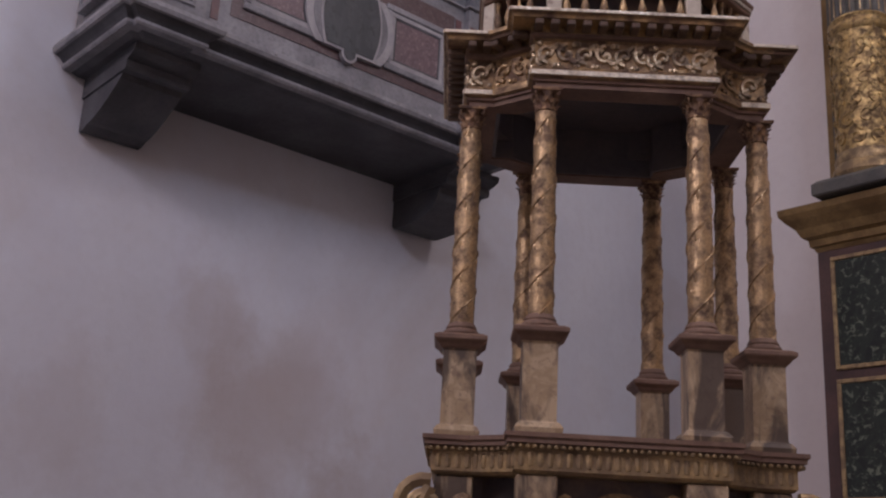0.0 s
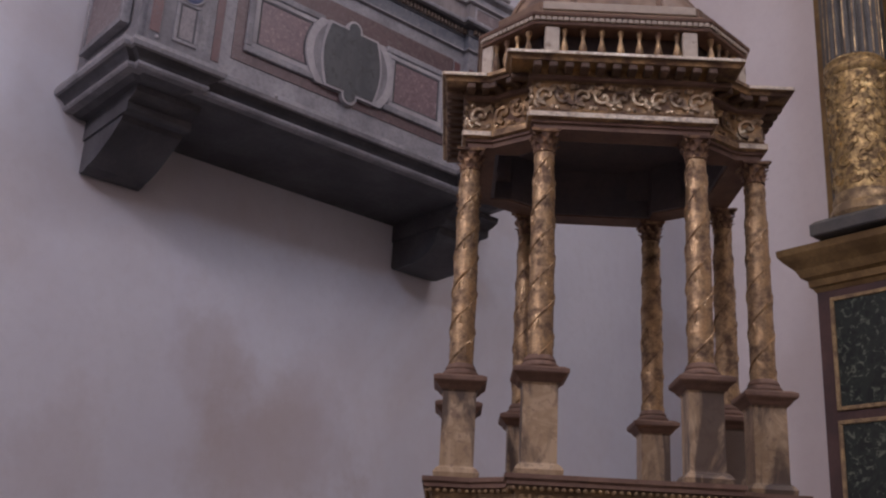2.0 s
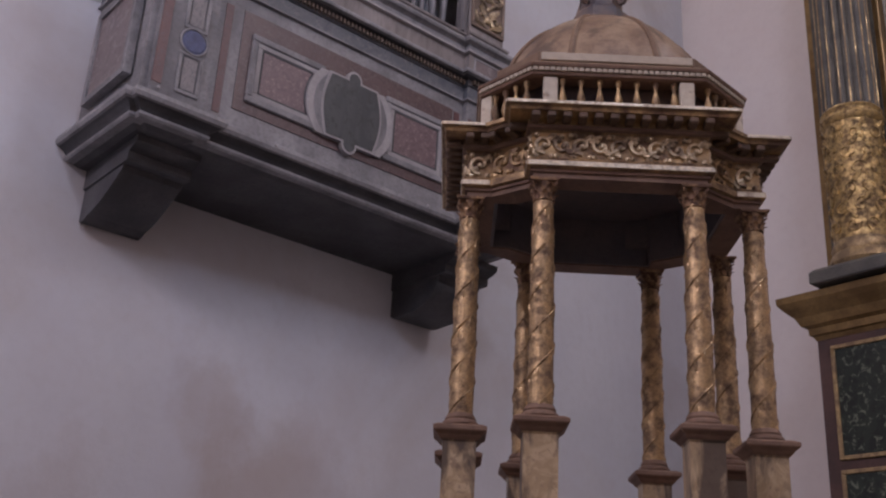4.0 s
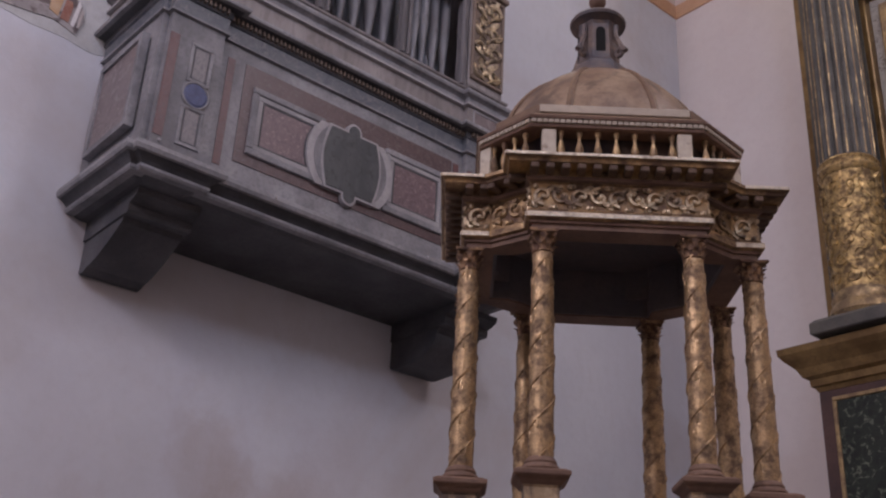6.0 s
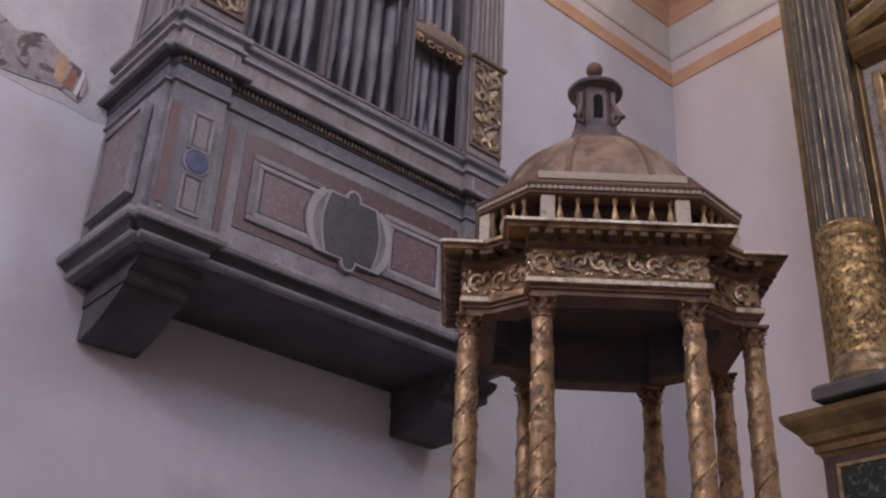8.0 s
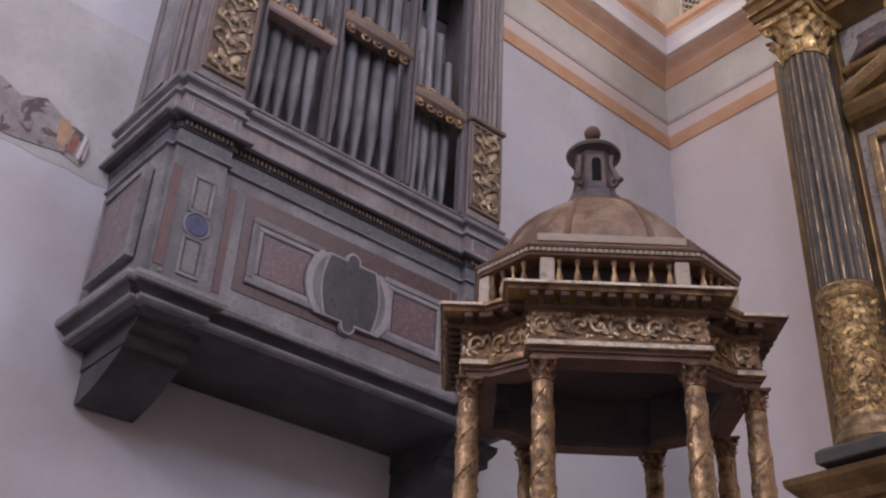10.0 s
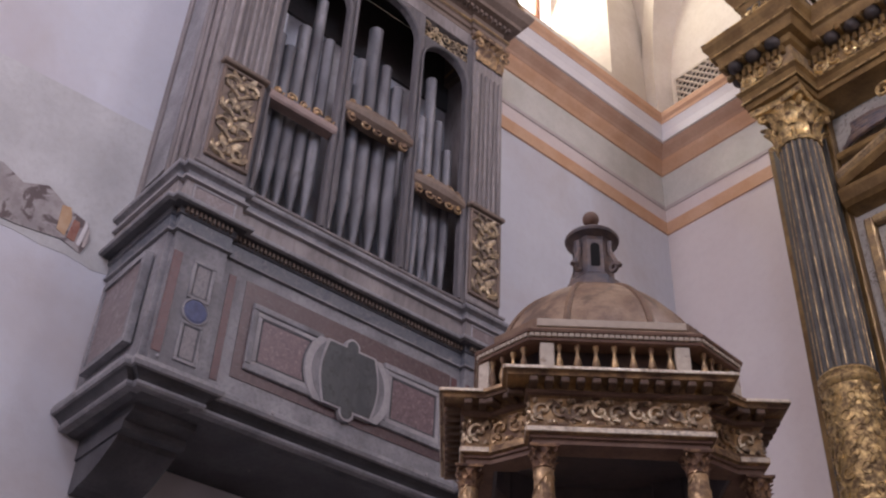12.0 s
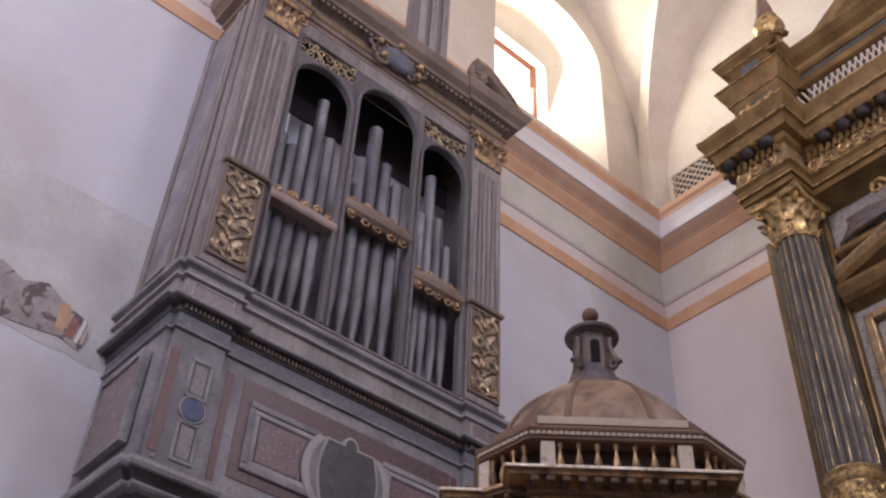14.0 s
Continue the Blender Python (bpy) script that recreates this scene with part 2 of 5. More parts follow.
TEMPLE_WOOD = surface("worn_brown_wood", (0.17, 0.10, 0.07), (0.26, 0.165, 0.115), (0.10, 0.065, 0.045), 7, 60, 0.6, relief=0.4, depth=0.003)
PEDESTAL_PAINT = stained(marble("worn_marbled_pedestal", (0.55, 0.42, 0.265), (0.42, 0.305, 0.18), (0.33, 0.235, 0.155), 9, 0.45), (0.085, 0.062, 0.05), 13, 0.47, 0.57, 0.9, (1, 1, 0.22))
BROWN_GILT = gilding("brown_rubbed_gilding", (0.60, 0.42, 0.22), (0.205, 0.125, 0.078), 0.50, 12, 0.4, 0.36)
CAP_BROWN = gilding("dark_capital_gilding", (0.50, 0.32, 0.18), (0.15, 0.08, 0.052), 0.53, 26, 0.4, 0.36)
DRUM_GOLD = gilding("dull_drum_gilding", (0.64, 0.45, 0.19), (0.18, 0.11, 0.045), 0.50, 20, 0.5, 0.34)
# the shade under the temple roof is put into this dark colour
TEMPLE_INNER = surface("temple_inside_shade", (0.125, 0.122, 0.138), (0.19, 0.165, 0.16), (0.08, 0.076, 0.084), 5, 50, 0.45)
MODILLION_WOOD = surface("dark_modillion_wood", (0.12, 0.075, 0.05), (0.18, 0.115, 0.075), (0.045, 0.03, 0.024), 8, 60, 0.55, relief=0.4, depth=0.003)
DOME_PAINT = stained(surface("dome_painted_wood", (0.19, 0.115, 0.075), (0.36, 0.255, 0.17), (0.10, 0.065, 0.048), 9, 38, 0.34, 0.5, relief=0.35, depth=0.004, fine_mix=0.5), (0.085, 0.052, 0.04), 8, 0.52, 0.64, 0.75)
DOME_RIB = surface("dome_rib_paint", (0.17, 0.105, 0.066), (0.25, 0.162, 0.10), (0.10, 0.065, 0.046), 9, 60, 0.5, relief=0.3, depth=0.003)
LANTERN_PAINT = surface("lantern_dark_paint", (0.085, 0.075, 0.085), (0.22, 0.15, 0.11), (0.05, 0.045, 0.05), 10, 60, 0.45, relief=0.3, depth=0.003)
LATTICE_CREAM = surface("cream_lattice", (0.52, 0.45, 0.36), (0.60, 0.53, 0.43), (0.36, 0.30, 0.23), 9, 40, 0.7)
BONE = stained(surface("ivory_panel", (0.60, 0.53, 0.42), (0.70, 0.64, 0.52), (0.42, 0.34, 0.25), 20, 60, 0.45), (0.30, 0.21, 0.14), 26, 0.54, 0.64, 0.7)
ALTAR_RED = surface("red_brown_altar_wood", (0.065, 0.035, 0.03), (0.10, 0.052, 0.042), (0.04, 0.025, 0.022), 4, 40, 0.5)
ALTAR_GREEN = marble("green_marbling", (0.010, 0.014, 0.011), (0.022, 0.03, 0.022), (0.15, 0.17, 0.12), 4, 0.4)
ALTAR_BLUE = surface("dark_grey_fluting", (0.070, 0.068, 0.062), (0.12, 0.112, 0.095), (0.045, 0.042, 0.036), 4, 40, 0.5)
ALTAR_TAN = surface("gilt_brown_moulding", (0.17, 0.102, 0.038), (0.31, 0.20, 0.078), (0.075, 0.047, 0.022), 4, 45, 0.34, 0.5, metal=0.4, relief=0.3)
FRAME_RED = surface("red_window_wood", (0.42, 0.16, 0.09), (0.50, 0.21, 0.12), (0.30, 0.11, 0.07), 6, 40, 0.6)


# ---- builders ----
def thing(name, m, label, category, group=""):
    ob = new(name)
    ob.matrix_world = m
    ob.empty_display_size = 0.1
    ob["base"] = [x for row in m for x in row]
    return tagged(ob, label, category, group)


def base_of(ob):
    while ob.parent:
        ob = ob.parent
    b = list(ob["base"]) if "base" in ob else None
    return Matrix([b[i:i + 4] for i in (0, 4, 8, 12)]) if b else Matrix()


def mesh_of(name, bm, material, smooth=False):
    bmesh.ops.recalc_face_normals(bm, faces=bm.faces)
    me = bpy.data.meshes.new(name)
    bm.to_mesh(me)
    bm.free()
    me.materials.append(material)
    if smooth:
        me.polygons.foreach_set("use_smooth", [True] * len(me.polygons))
        me.set_sharp_from_angle(angle=radians(38))
    return me


def part(name, bm, material, parent, label="", world_space=False, smooth=False):
    if world_space:
        bm.transform(base_of(parent).inverted())
    ob = new(name, mesh_of(name, bm, material, smooth))
    ob.parent = parent
    return tagged(ob, label)


def setting(name, bm, material, label, smooth=False):
    return tagged(new(name, mesh_of(name, bm, material, smooth)), label, name.split("_")[0], kind="structure")


def box(bm, x0, x1, y0, y1, z0, z1, bevel=0.0):
    r = bmesh.ops.create_cube(bm, size=1.0)
    vs = r["verts"]
    for v in vs:
        v.co = Vector((x0 + (v.co.x + 0.5) * (x1 - x0), y0 + (v.co.y + 0.5) * (y1 - y0), z0 + (v.co.z + 0.5) * (z1 - z0)))
    if bevel:
        es = list({e for v in vs for e in v.link_edges})
        bmesh.ops.bevel(bm, geom=es, offset=bevel, segments=1, affect="EDGES")
    return bm


def boxed(*a, bevel=0.0):
    return box(bmesh.new(), *a, bevel=bevel)


def lathe(bm, prof, n=20, c=(0, 0), start=0.0):
    rings = []
    for r, z in prof:
        rings.append([bm.verts.new((c[0] + r * math.cos(start + math.tau * i / n), c[1] + r * math.sin(start + math.tau * i / n), z)) for i in range(n)])
    for a, b in zip(rings, rings[1:]):
        for i in range(n):
            bm.faces.new((a[i], a[(i + 1) % n], b[(i + 1) % n], b[i]))
    bm.faces.new(list(reversed(rings[0])))
    bm.faces.new(rings[-1])
    return bm


def offset(poly, d):
    """The outline moved outwards by d, with mitred corners. poly runs counter-clockwise."""
    out, n = [], len(poly)
    for i in range(n):
        p, q, r = Vector(poly[i - 1]), Vector(poly[i]), Vector(poly[(i + 1) % n])
        a, b = (q - p).normalized(), (r - q).normalized()
        na, nb = Vector((a.y, -a.x)), Vector((b.y, -b.x))
        k = (na + nb) / max(0.25, 1 + na.dot(nb))
        out.append(q + k * d)
    return out


def loft(bm, poly, prof, cap=True, inner=None):
    """Stacks the outline: prof is rows of (outward offset, z). inner: an outline that makes it a ring."""
    rings = [[bm.verts.new((p.x, p.y, z)) for p in offset(poly, d)] for d, z in prof]
    n = len(poly)
    if inner:
        zs = (prof[-1][1], prof[0][1])
        ins = [[bm.verts.new((p[0], p[1], z)) for p in inner] for z in zs]
        rings = rings + ins + [rings[0]]
    for a, b in zip(rings, rings[1:]):
        for i in range(n):
            bm.faces.new((a[i], a[(i + 1) % n], b[(i + 1) % n], b[i]))
    if cap and not inner:
        bm.faces.new(list(reversed(rings[0])))
        bm.faces.new(rings[-1])
    return bm


def tube(bm, pts, rad, n=6, closed=False):
    """A rope of n sides through the points; rad is one radius or one for each point."""
    pts = [Vector(p) for p in pts]
    rads = rad if isinstance(rad, (list, tuple)) else [rad] * len(pts)
    rings, up = [], None
    for i, p in enumerate(pts):
        d = (pts[min(i + 1, len(pts) - 1)] - pts[max(i - 1, 0)]).normalized()
        if up is None:
            up = Vector((0, 0, 1)) if abs(d.z) < 0.9 else Vector((1, 0, 0))
        side = d.cross(up).normalized()
        up = side.cross(d).normalized()
        rings.append([bm.verts.new(p + (side * math.cos(math.tau * k / n) + up * math.sin(math.tau * k / n)) * rads[i]) for k in range(n)])
    for a, b in zip(rings, rings[1:]):
        for k in range(n):
            bm.faces.new((a[k], a[(k + 1) % n], b[(k + 1) % n], b[k]))
    bm.faces.new(list(reversed(rings[0])))
    bm.faces.new(rings[-1])
    return bm


def strip(bm, prof, y0, y1, fn):
    """A straight moulding: the closed profile of (out, z) carried from y0 to y1; fn(out, along, z) gives the place."""
    a = [bm.verts.new(fn(o, y0, z)) for o, z in prof]
    b = [bm.verts.new(fn(o, y1, z)) for o, z in prof]
    n = len(prof)
    for i in range(n):
        bm.faces.new((a[i], a[(i + 1) % n], b[(i + 1) % n], b[i]))
    bm.faces.new(a)
    bm.faces.new(list(reversed(b)))
    return bm


def ball(bm, c, r, sx=1, sy=1, sz=1, u=10, v=7):
    q = bmesh.ops.create_uvsphere(bm, u_segments=u, v_segments=v, radius=r)
    for w in q["verts"]:
        w.co = Vector((c[0] + w.co.x * sx, c[1] + w.co.y * sy, c[2] + w.co.z * sz))
    return bm


def leaf(bm, root, up, out, side, length, width, curl=0.5, thick=0.004):
    """A carved leaf that climbs along up and curls over towards out."""
    root, up, out, side = Vector(root), Vector(up), Vector(out), Vector(side)
    front, back = [], []
    for i in range(6):
        s = i / 5
        w = width * (0.55 + 0.9 * s - 1.25 * s * s + 0.1) * (1.0 if i % 2 == 0 else 0.82)
        c = root + up * (length * (s - 0.22 * s ** 4)) + out * (curl * length * s ** 2.6)
        for lst, o in ((front, thick), (back, -thick)):
            lst.append([bm.verts.new(c + side * (w * k) + out * (o + (thick * 1.6 if k == 0 else 0))) for k in (-0.5, 0, 0.5)])
    for i in range(5):
        for k in range(2):
            bm.faces.new((front[i][k], front[i][k + 1], front[i + 1][k + 1], front[i + 1][k]))
            bm.faces.new((back[i][k + 1], back[i][k], back[i + 1][k], back[i + 1][k + 1]))
        bm.faces.new((front[i][0], front[i + 1][0], back[i + 1][0], back[i][0]))
        bm.faces.new((front[i + 1][2], front[i][2], back[i][2], back[i + 1][2]))
    bm.faces.new((front[5][0], front[5][1], front[5][2], back[5][2], back[5][1], back[5][0]))
    return bm


def scroll(bm, fn, c, r, turns=1.4, hand=1, start=0.0, rad=0.008, steps=16):
    """A carved spiral in the plane that fn(a, b, out) maps into space."""
    pts, rads = [], []
    for i in range(steps + 1):
        s = i / steps
        ang = start + hand * math.tau * turns * s
        rr = r * (1 - 0.82 * s)
        pts.append(fn(c[0] + rr * math.cos(ang), c[1] + rr * math.sin(ang), rad * 0.4))
        rads.append(rad * (1.0 - 0.35 * s))
    tube(bm, pts, rads, 5)
    return bm


def capital_pieces(c, z0, z1, r, leaves=8):
    """A Corinthian capital in pieces: bell, two rows of leaves, corner volutes, abacus."""
    h = z1 - z0
    out = [("bell", lathe(bmesh.new(), [(r * 1.08, z0), (r * 1.14, z0 + h * 0.04), (r * 0.98, z0 + h * 0.08), (r * 1.0, z0 + h * 0.5), (r * 1.25, z0 + h * 0.84), (r * 1.25, z0 + h * 0.859)], 12, c))]
    for row, (zz, ll, cur) in enumerate(((0.06, 0.42, 0.45), (0.36, 0.44, 0.5))):
        for i in range(leaves):
            a = math.tau * (i + 0.5 * row) / leaves
            o, s = Vector((math.cos(a), math.sin(a), 0)), Vector((-math.sin(a), math.cos(a), 0))
            out.append(("capital_leaf", leaf(bmesh.new(), (c[0] + o.x * r * 1.0, c[1] + o.y * r * 1.0, z0 + h * zz), (0, 0, 1), o, s, h * ll, r * 0.85, cur, r * 0.05)))
    for i in range(4):
        a = math.pi / 4 + i * math.pi / 2
        o = Vector((math.cos(a), math.sin(a), 0))
        out.append(("capital_volute", scroll(bmesh.new(), lambda p, q, w, o=o: Vector((c[0], c[1], z0)) + o * (r * 1.5 + p) + Vector((0, 0, h * 0.76 + q)), (0, 0), r * 0.3, 1.2, -1, math.pi, r * 0.13, 9)))
    k = r * 1.42
    sq = [(c[0] + x * k, c[1] + y * k) for x, y in ((-1, -1), (0, -0.86), (1, -1), (0.86, 0), (1, 1), (0, 0.86), (-1, 1), (-0.86, 0))]
    out.append(("abacus", loft(bmesh.new(), sq, [(0, z0 + h * 0.86), (0.06 * r, z0 + h * 0.9), (0.06 * r, z1)])))
    return out


# ---- the chapel ----
XW, YN, XE, YS = -5.8, 8.03, 2.5, -9.0
ZC = 10.53      # top of the cornice
SPRING = 11.0

setting("floor", boxed(XW - 0.9, XE + 0.9, YS - 0.5, YN + 0.6, -0.2, 0.0), STONE_FLOOR, "worn grey stone church floor")
setting("wall_west", boxed(XW - 0.8, XW, YS, YN + 0.5, 0.0, SPRING), PLASTER, "pale lilac stained plaster wall behind the organ")
setting("wall_north", boxed(XW, XE, YN, YN + 0.5, 0.0, ZC), PLASTER_WARM, "pale rose plaster wall behind the altar")
setting("wall_north_upper", boxed(XW, XE, YN, YN + 0.5, ZC, 16.6), VAULT, "limewashed lunette wall above the cornice")
# south and east walls are out of view, added to enclose the light
setting("wall_south", boxed(XW, XE, YS - 0.5, YS, 0.0, 16.6), PLASTER_WARM, "unseen plain wall added to close the room")
setting("wall_east", boxed(XE, XE + 0.8, YS, YN + 0.5, 0.0, 16.6), PLASTER_WARM, "unseen plain wall added opposite the organ")

# upper west wall with its splayed, round-headed window recess
WIN_C, WIN_H, WIN_SILL, WIN_SPR, WIN_RISE = 6.25, 0.98, 11.1, 13.1, 0.80


def recess(k, n=20):
    """Outline of the recess: k = 0 at the room's face, 1 at the window."""
    pts = []
    hy = WIN_H * (1 - k) + 0.75 * k
    sill = WIN_SILL * (1 - k) + 12.2 * k
    spr = WIN_SPR * (1 - k) + 13.3 * k
    rise = WIN_RISE * (1 - k) + 0.45 * k
    x = XW * (1 - k) + (XW - 0.8) * k
    pts.append((x, WIN_C - hy, sill))
    for i in range(n + 1):
        a = math.pi * (1 - i / n)
        s = max(0.0, math.sin(a)) ** (1.0 - 0.85 * k)
        pts.append((x, WIN_C + hy * math.cos(a), spr + rise * s))
    pts.append((x, WIN_C + hy, sill))
    return pts


def west_upper():
    bm = bmesh.new()
    rings = [[bm.verts.new(p) for p in recess(k)] for k in (0, 0.35, 0.7, 1)]
    n = len(rings[0])
    for a, b in zip(rings, rings[1:]):
        for i in range(n):
            bm.faces.new((a[i], a[(i + 1) % n], b[(i + 1) % n], b[i]))
    for ring, x in ((rings[0], XW), (rings[-1], XW - 0.8)):
        low = [bm.verts.new((x, ring[0].co.y, SPRING)), bm.verts.new((x, ring[-1].co.y, SPRING))]
        bm.faces.new((low[0], low[1], ring[-1], ring[0]))
        top = [bm.verts.new((x, v.co.y, 16.6)) for v in ring[1:-1]]
        for i in range(len(top) - 1):
            bm.faces.new((ring[i + 1], ring[i + 2], top[i + 1], top[i]))
        for y, r0, r1, lo, tp in ((YS, ring[0], ring[1], low[0], top[0]), (YN, ring[-1], ring[-2], low[1], top[-1])):
            c = [bm.verts.new((x, y, SPRING)), bm.verts.new((x, y, 16.6))]
            bm.faces.new((lo, r0, r1, tp, c[1], c[0]))
    return bm


setting("wall_west_upper", west_upper(), VAULT, "limewashed upper wall with a deep splayed window recess", smooth=True)

win = tagged(new("window_1"), "bright window with a low red-brown wooden casement", "window", kind="structure")
for nm, b in (("casement_stile", (XW - 0.78, XW - 0.71, 5.51, 5.58, 12.2, 13.37)), ("casement_stile", (XW - 0.78, XW - 0.71, 6.63, 6.72, 12.2, 13.37)),
              ("casement_head", (XW - 0.775, XW - 0.715, 5.58, 6.63, 13.29, 13.365)), ("window_sill", (XW - 0.775, XW - 0.705, 5.505, 6.995, 12.2, 12.28))):
    ob = new(nm, mesh_of(nm, boxed(*b, bevel=0.012), FRAME_RED))
    ob.parent = win


HX, HY = (XE - XW) / 2, 2.63


def arch(q):
    """The vault's height at the share q of its half span."""
    return SPRING + 3.9 * max(0.0, 1 - abs(q) ** 2.2) ** (1 / 2.2)


def vault():
    bm = bmesh.new()
    ny, nx = 66, 56
    xc, yc = (XE + XW) / 2, YN - HY
    xs = [xc - HX * math.cos(math.pi * i / nx) for i in range(nx + 1)]
    ys = [yc - HY * math.cos(math.pi * j / ny) for j in range(ny + 1)]
    ys = [YS, -7.0, -5.0, -3.0, -1.0, 1.0, 2.2] + ys
    g = [[bm.verts.new((x, y, max(arch((x - xc) / HX), arch((y - yc) / HY)) if abs(y - yc) <= HY + 1e-6 else arch((x - xc) / HX))) for x in xs] for y in ys]
    for j in range(len(ys) - 1):
        for i in range(nx):
            bm.faces.new((g[j][i], g[j][i + 1], g[j + 1][i + 1], g[j + 1][i]))
    return bm


setting("ceiling", vault(), VAULT, "limewashed groin vault with soft stained creases", smooth=True)


def rib():
    """A flat band that follows the groin out of the corner."""
    bm = bmesh.new()
    inw = Vector((HX, -HY, 0)).normalized()
    side = Vector((-inw.y, inw.x, 0))
    rows = []
    for i in range(25):
        s = (i / 24) ** 2.2
        z = arch(1 - s) if i else ZC
        c = Vector((XW + HX * s, YN - HY * s, z)) + inw * 0.02
        w = 0.30
        low = inw * 0.26 if i < 10 else inw * (0.26 * (24 - i) / 14) - Vector((0, 0, 0.22 * (i - 10) / 14))
        rows.append([bm.verts.new(c - side * w * 0.45), bm.verts.new(c - side * w * 0.25 + low), bm.verts.new(c + side * w * 2.2 + low * 0.6), bm.verts.new(c + side * w * 4.2)])
    for a, b in zip(rows, rows[1:]):
        for k in range(3):
            bm.faces.new((a[k], a[k + 1], b[k + 1], b[k]))
        bm.faces.new((a[3], a[0], b[0], b[3]))
    bm.faces.new(rows[0])
    bm.faces.new(list(reversed(rows[-1])))
    return bm


setting("ceiling_rib", rib(), VAULT, "limewashed rib along the groin of the vault", smooth=True)


def cornice_course(name, prof, material, label):
    """One painted course of the cornice along the west and north walls, mitred in the corner. prof: closed (out, z)."""
    bm = bmesh.new()
    rows = []
    for y in (YS, None, "e"):
        if y == YS:
            rows.append([bm.verts.new((XW + o, YS, z)) for o, z in prof])
        elif y is None:
            rows.append([bm.verts.new((XW + o, YN - o, z)) for o, z in prof])
        else:
            rows.append([bm.verts.new((XE, YN - o, z)) for o, z in prof])
    n = len(prof)
    for a, b in zip(rows, rows[1:]):
        for i in range(n):
            bm.faces.new((a[i], a[(i + 1) % n], b[(i + 1) % n], b[i]))
    bm.faces.new(rows[0])
    bm.faces.new(list(reversed(rows[-1])))
    return setting(name, bm, material, label)


cornice_course("trim_low_band", [(0, 8.99), (0.02, 8.99), (0.02, 9.16), (0, 9.16)], OCHRE, "ochre painted band under the cornice frieze")
cornice_course("trim_rose_band", [(0, 9.16), (0.015, 9.16), (0.015, 9.34), (0, 9.34)], ROSE, "pale rose painted band")
cornice_course("trim_grey_line", [(0, 9.34), (0.03, 9.34), (0.035, 9.38), (0, 9.39)], GREYLINE, "thin grey-rose moulding under the frieze")
cornice_course("trim_frieze", [(0, 9.39), (0.012, 9.39), (0.012, 9.86), (0, 9.86)], SAGE, "pale sage painted frieze with stains")
cornice_course("cornice_ochre", [(0, 9.86), (0.03, 9.86), (0.05, 9.90), (0.10, 9.97), (0.115, 10.01), (0, 10.01)], OCHRE, "ochre painted cornice moulding")
cornice_course("cornice_soffit", [(0, 10.01), (0.12, 10.01), (0.14, 10.04), (0.20, 10.09), (0.23, 10.13), (0, 10.13)], OCHRE_SHADE, "cornice hollow in ochre darkened for shade")
cornice_course("cornice_fascia", [(0, 10.13), (0.255, 10.13), (0.26, 10.25), (0.275, 10.31), (0.29, 10.36), (0, 10.36)], WHITE, "white cornice fascia")
cornice_course("cornice_crown", [(0, 10.36), (0.295, 10.36), (0.30, 10.40), (0.325, 10.44), (0.33, 10.50), (0.32, 10.52), (0, 10.53)], OCHRE, "ochre painted cornice crown")


def patch(name, mat_, label, pts, out=0.004):
    """A thin coat on the west wall with an uneven outline; pts: (y, z)."""
    bm = bmesh.new()
    a = [bm.verts.new((XW + 0.0005, y, z)) for y, z in pts]
    b = [bm.verts.new((XW + out, y, z)) for y, z in pts]
    bm.faces.new(b)
    for i in range(len(pts)):
        bm.faces.new((a[i], a[(i + 1) % len(pts)], b[(i + 1) % len(pts)], b[i]))
    return setting(name, bm, mat_, label)


def wavy(y0, y1, z0, z1, n, amp, seed):
    rnd = random.Random(seed)
    return [(y0 + (y1 - y0) * i / n, z0 + (z1 - z0) * i / n + rnd.uniform(-amp, amp)) for i in range(n + 1)]


patch("plaster_patch", PLASTER_OLD, "greyer old plaster left uncovered on the wall", wavy(-1.0, 1.95, 5.45, 5.42, 16, 0.03, 3) + wavy(1.95, -1.0, 6.715, 6.70, 10, 0.006, 4), 0.003)
patch("fresco_fragment", FRESCO, "fragment of a painted foliage border in old plaster",
      wavy(-0.4, 1.66, 5.56, 5.50, 14, 0.03, 7) + [(1.70, 5.60), (1.66, 5.72)] + wavy(1.5, -0.4, 5.80, 6.05, 12, 0.05, 8), 0.010)
patch("fresco_red_fragment", FRESCO_RED, "brick-red painted end of the border fragment", [(1.545, 5.55), (1.60, 5.54), (1.61, 5.66), (1.60, 5.70), (1.56, 5.70)], 0.014)
patch("fresco_tan_fragment", FRESCO_TAN, "tan painted piece of the border fragment", [(1.47, 5.58), (1.53, 5.555), (1.545, 5.70), (1.52, 5.78), (1.46, 5.77)], 0.014)
patch("fresco_white_line", WHITE, "white painted line at the end of the border fragment", [(1.615, 5.53), (1.64, 5.525), (1.66, 5.70), (1.64, 5.73)], 0.014)
patch("fresco_grey_line", GREYLINE, "grey painted line at the end of the border fragment", [(1.655, 5.53), (1.672, 5.53), (1.682, 5.66), (1.668, 5.68)], 0.014)

# ---- organ gallery ----
XF = -5.0
GY0, GY1 = 1.90, 4.66
PIL = 0.39
PY0, PY1 = 1.94, 2.29     # the near pilaster of the parapet
OY0 = 1.98              # the near edge of the organ front
gallery = thing("organ_gallery", pose(XW, (GY0 + GY1) / 2, 4.0), "grey and maroon marbled wooden organ gallery on two brackets", "organ gallery")
OUTG = [(XW + 0.001, GY0 - 0.02), (XF, GY0), (XF, PY0), (XF + 0.045, PY0), (XF + 0.045, PY1), (XF, PY1), (XF, GY1 - PIL), (XF + 0.045, GY1 - PIL), (XF + 0.045, GY1), (XF, GY1), (XW + 0.001, GY1)]


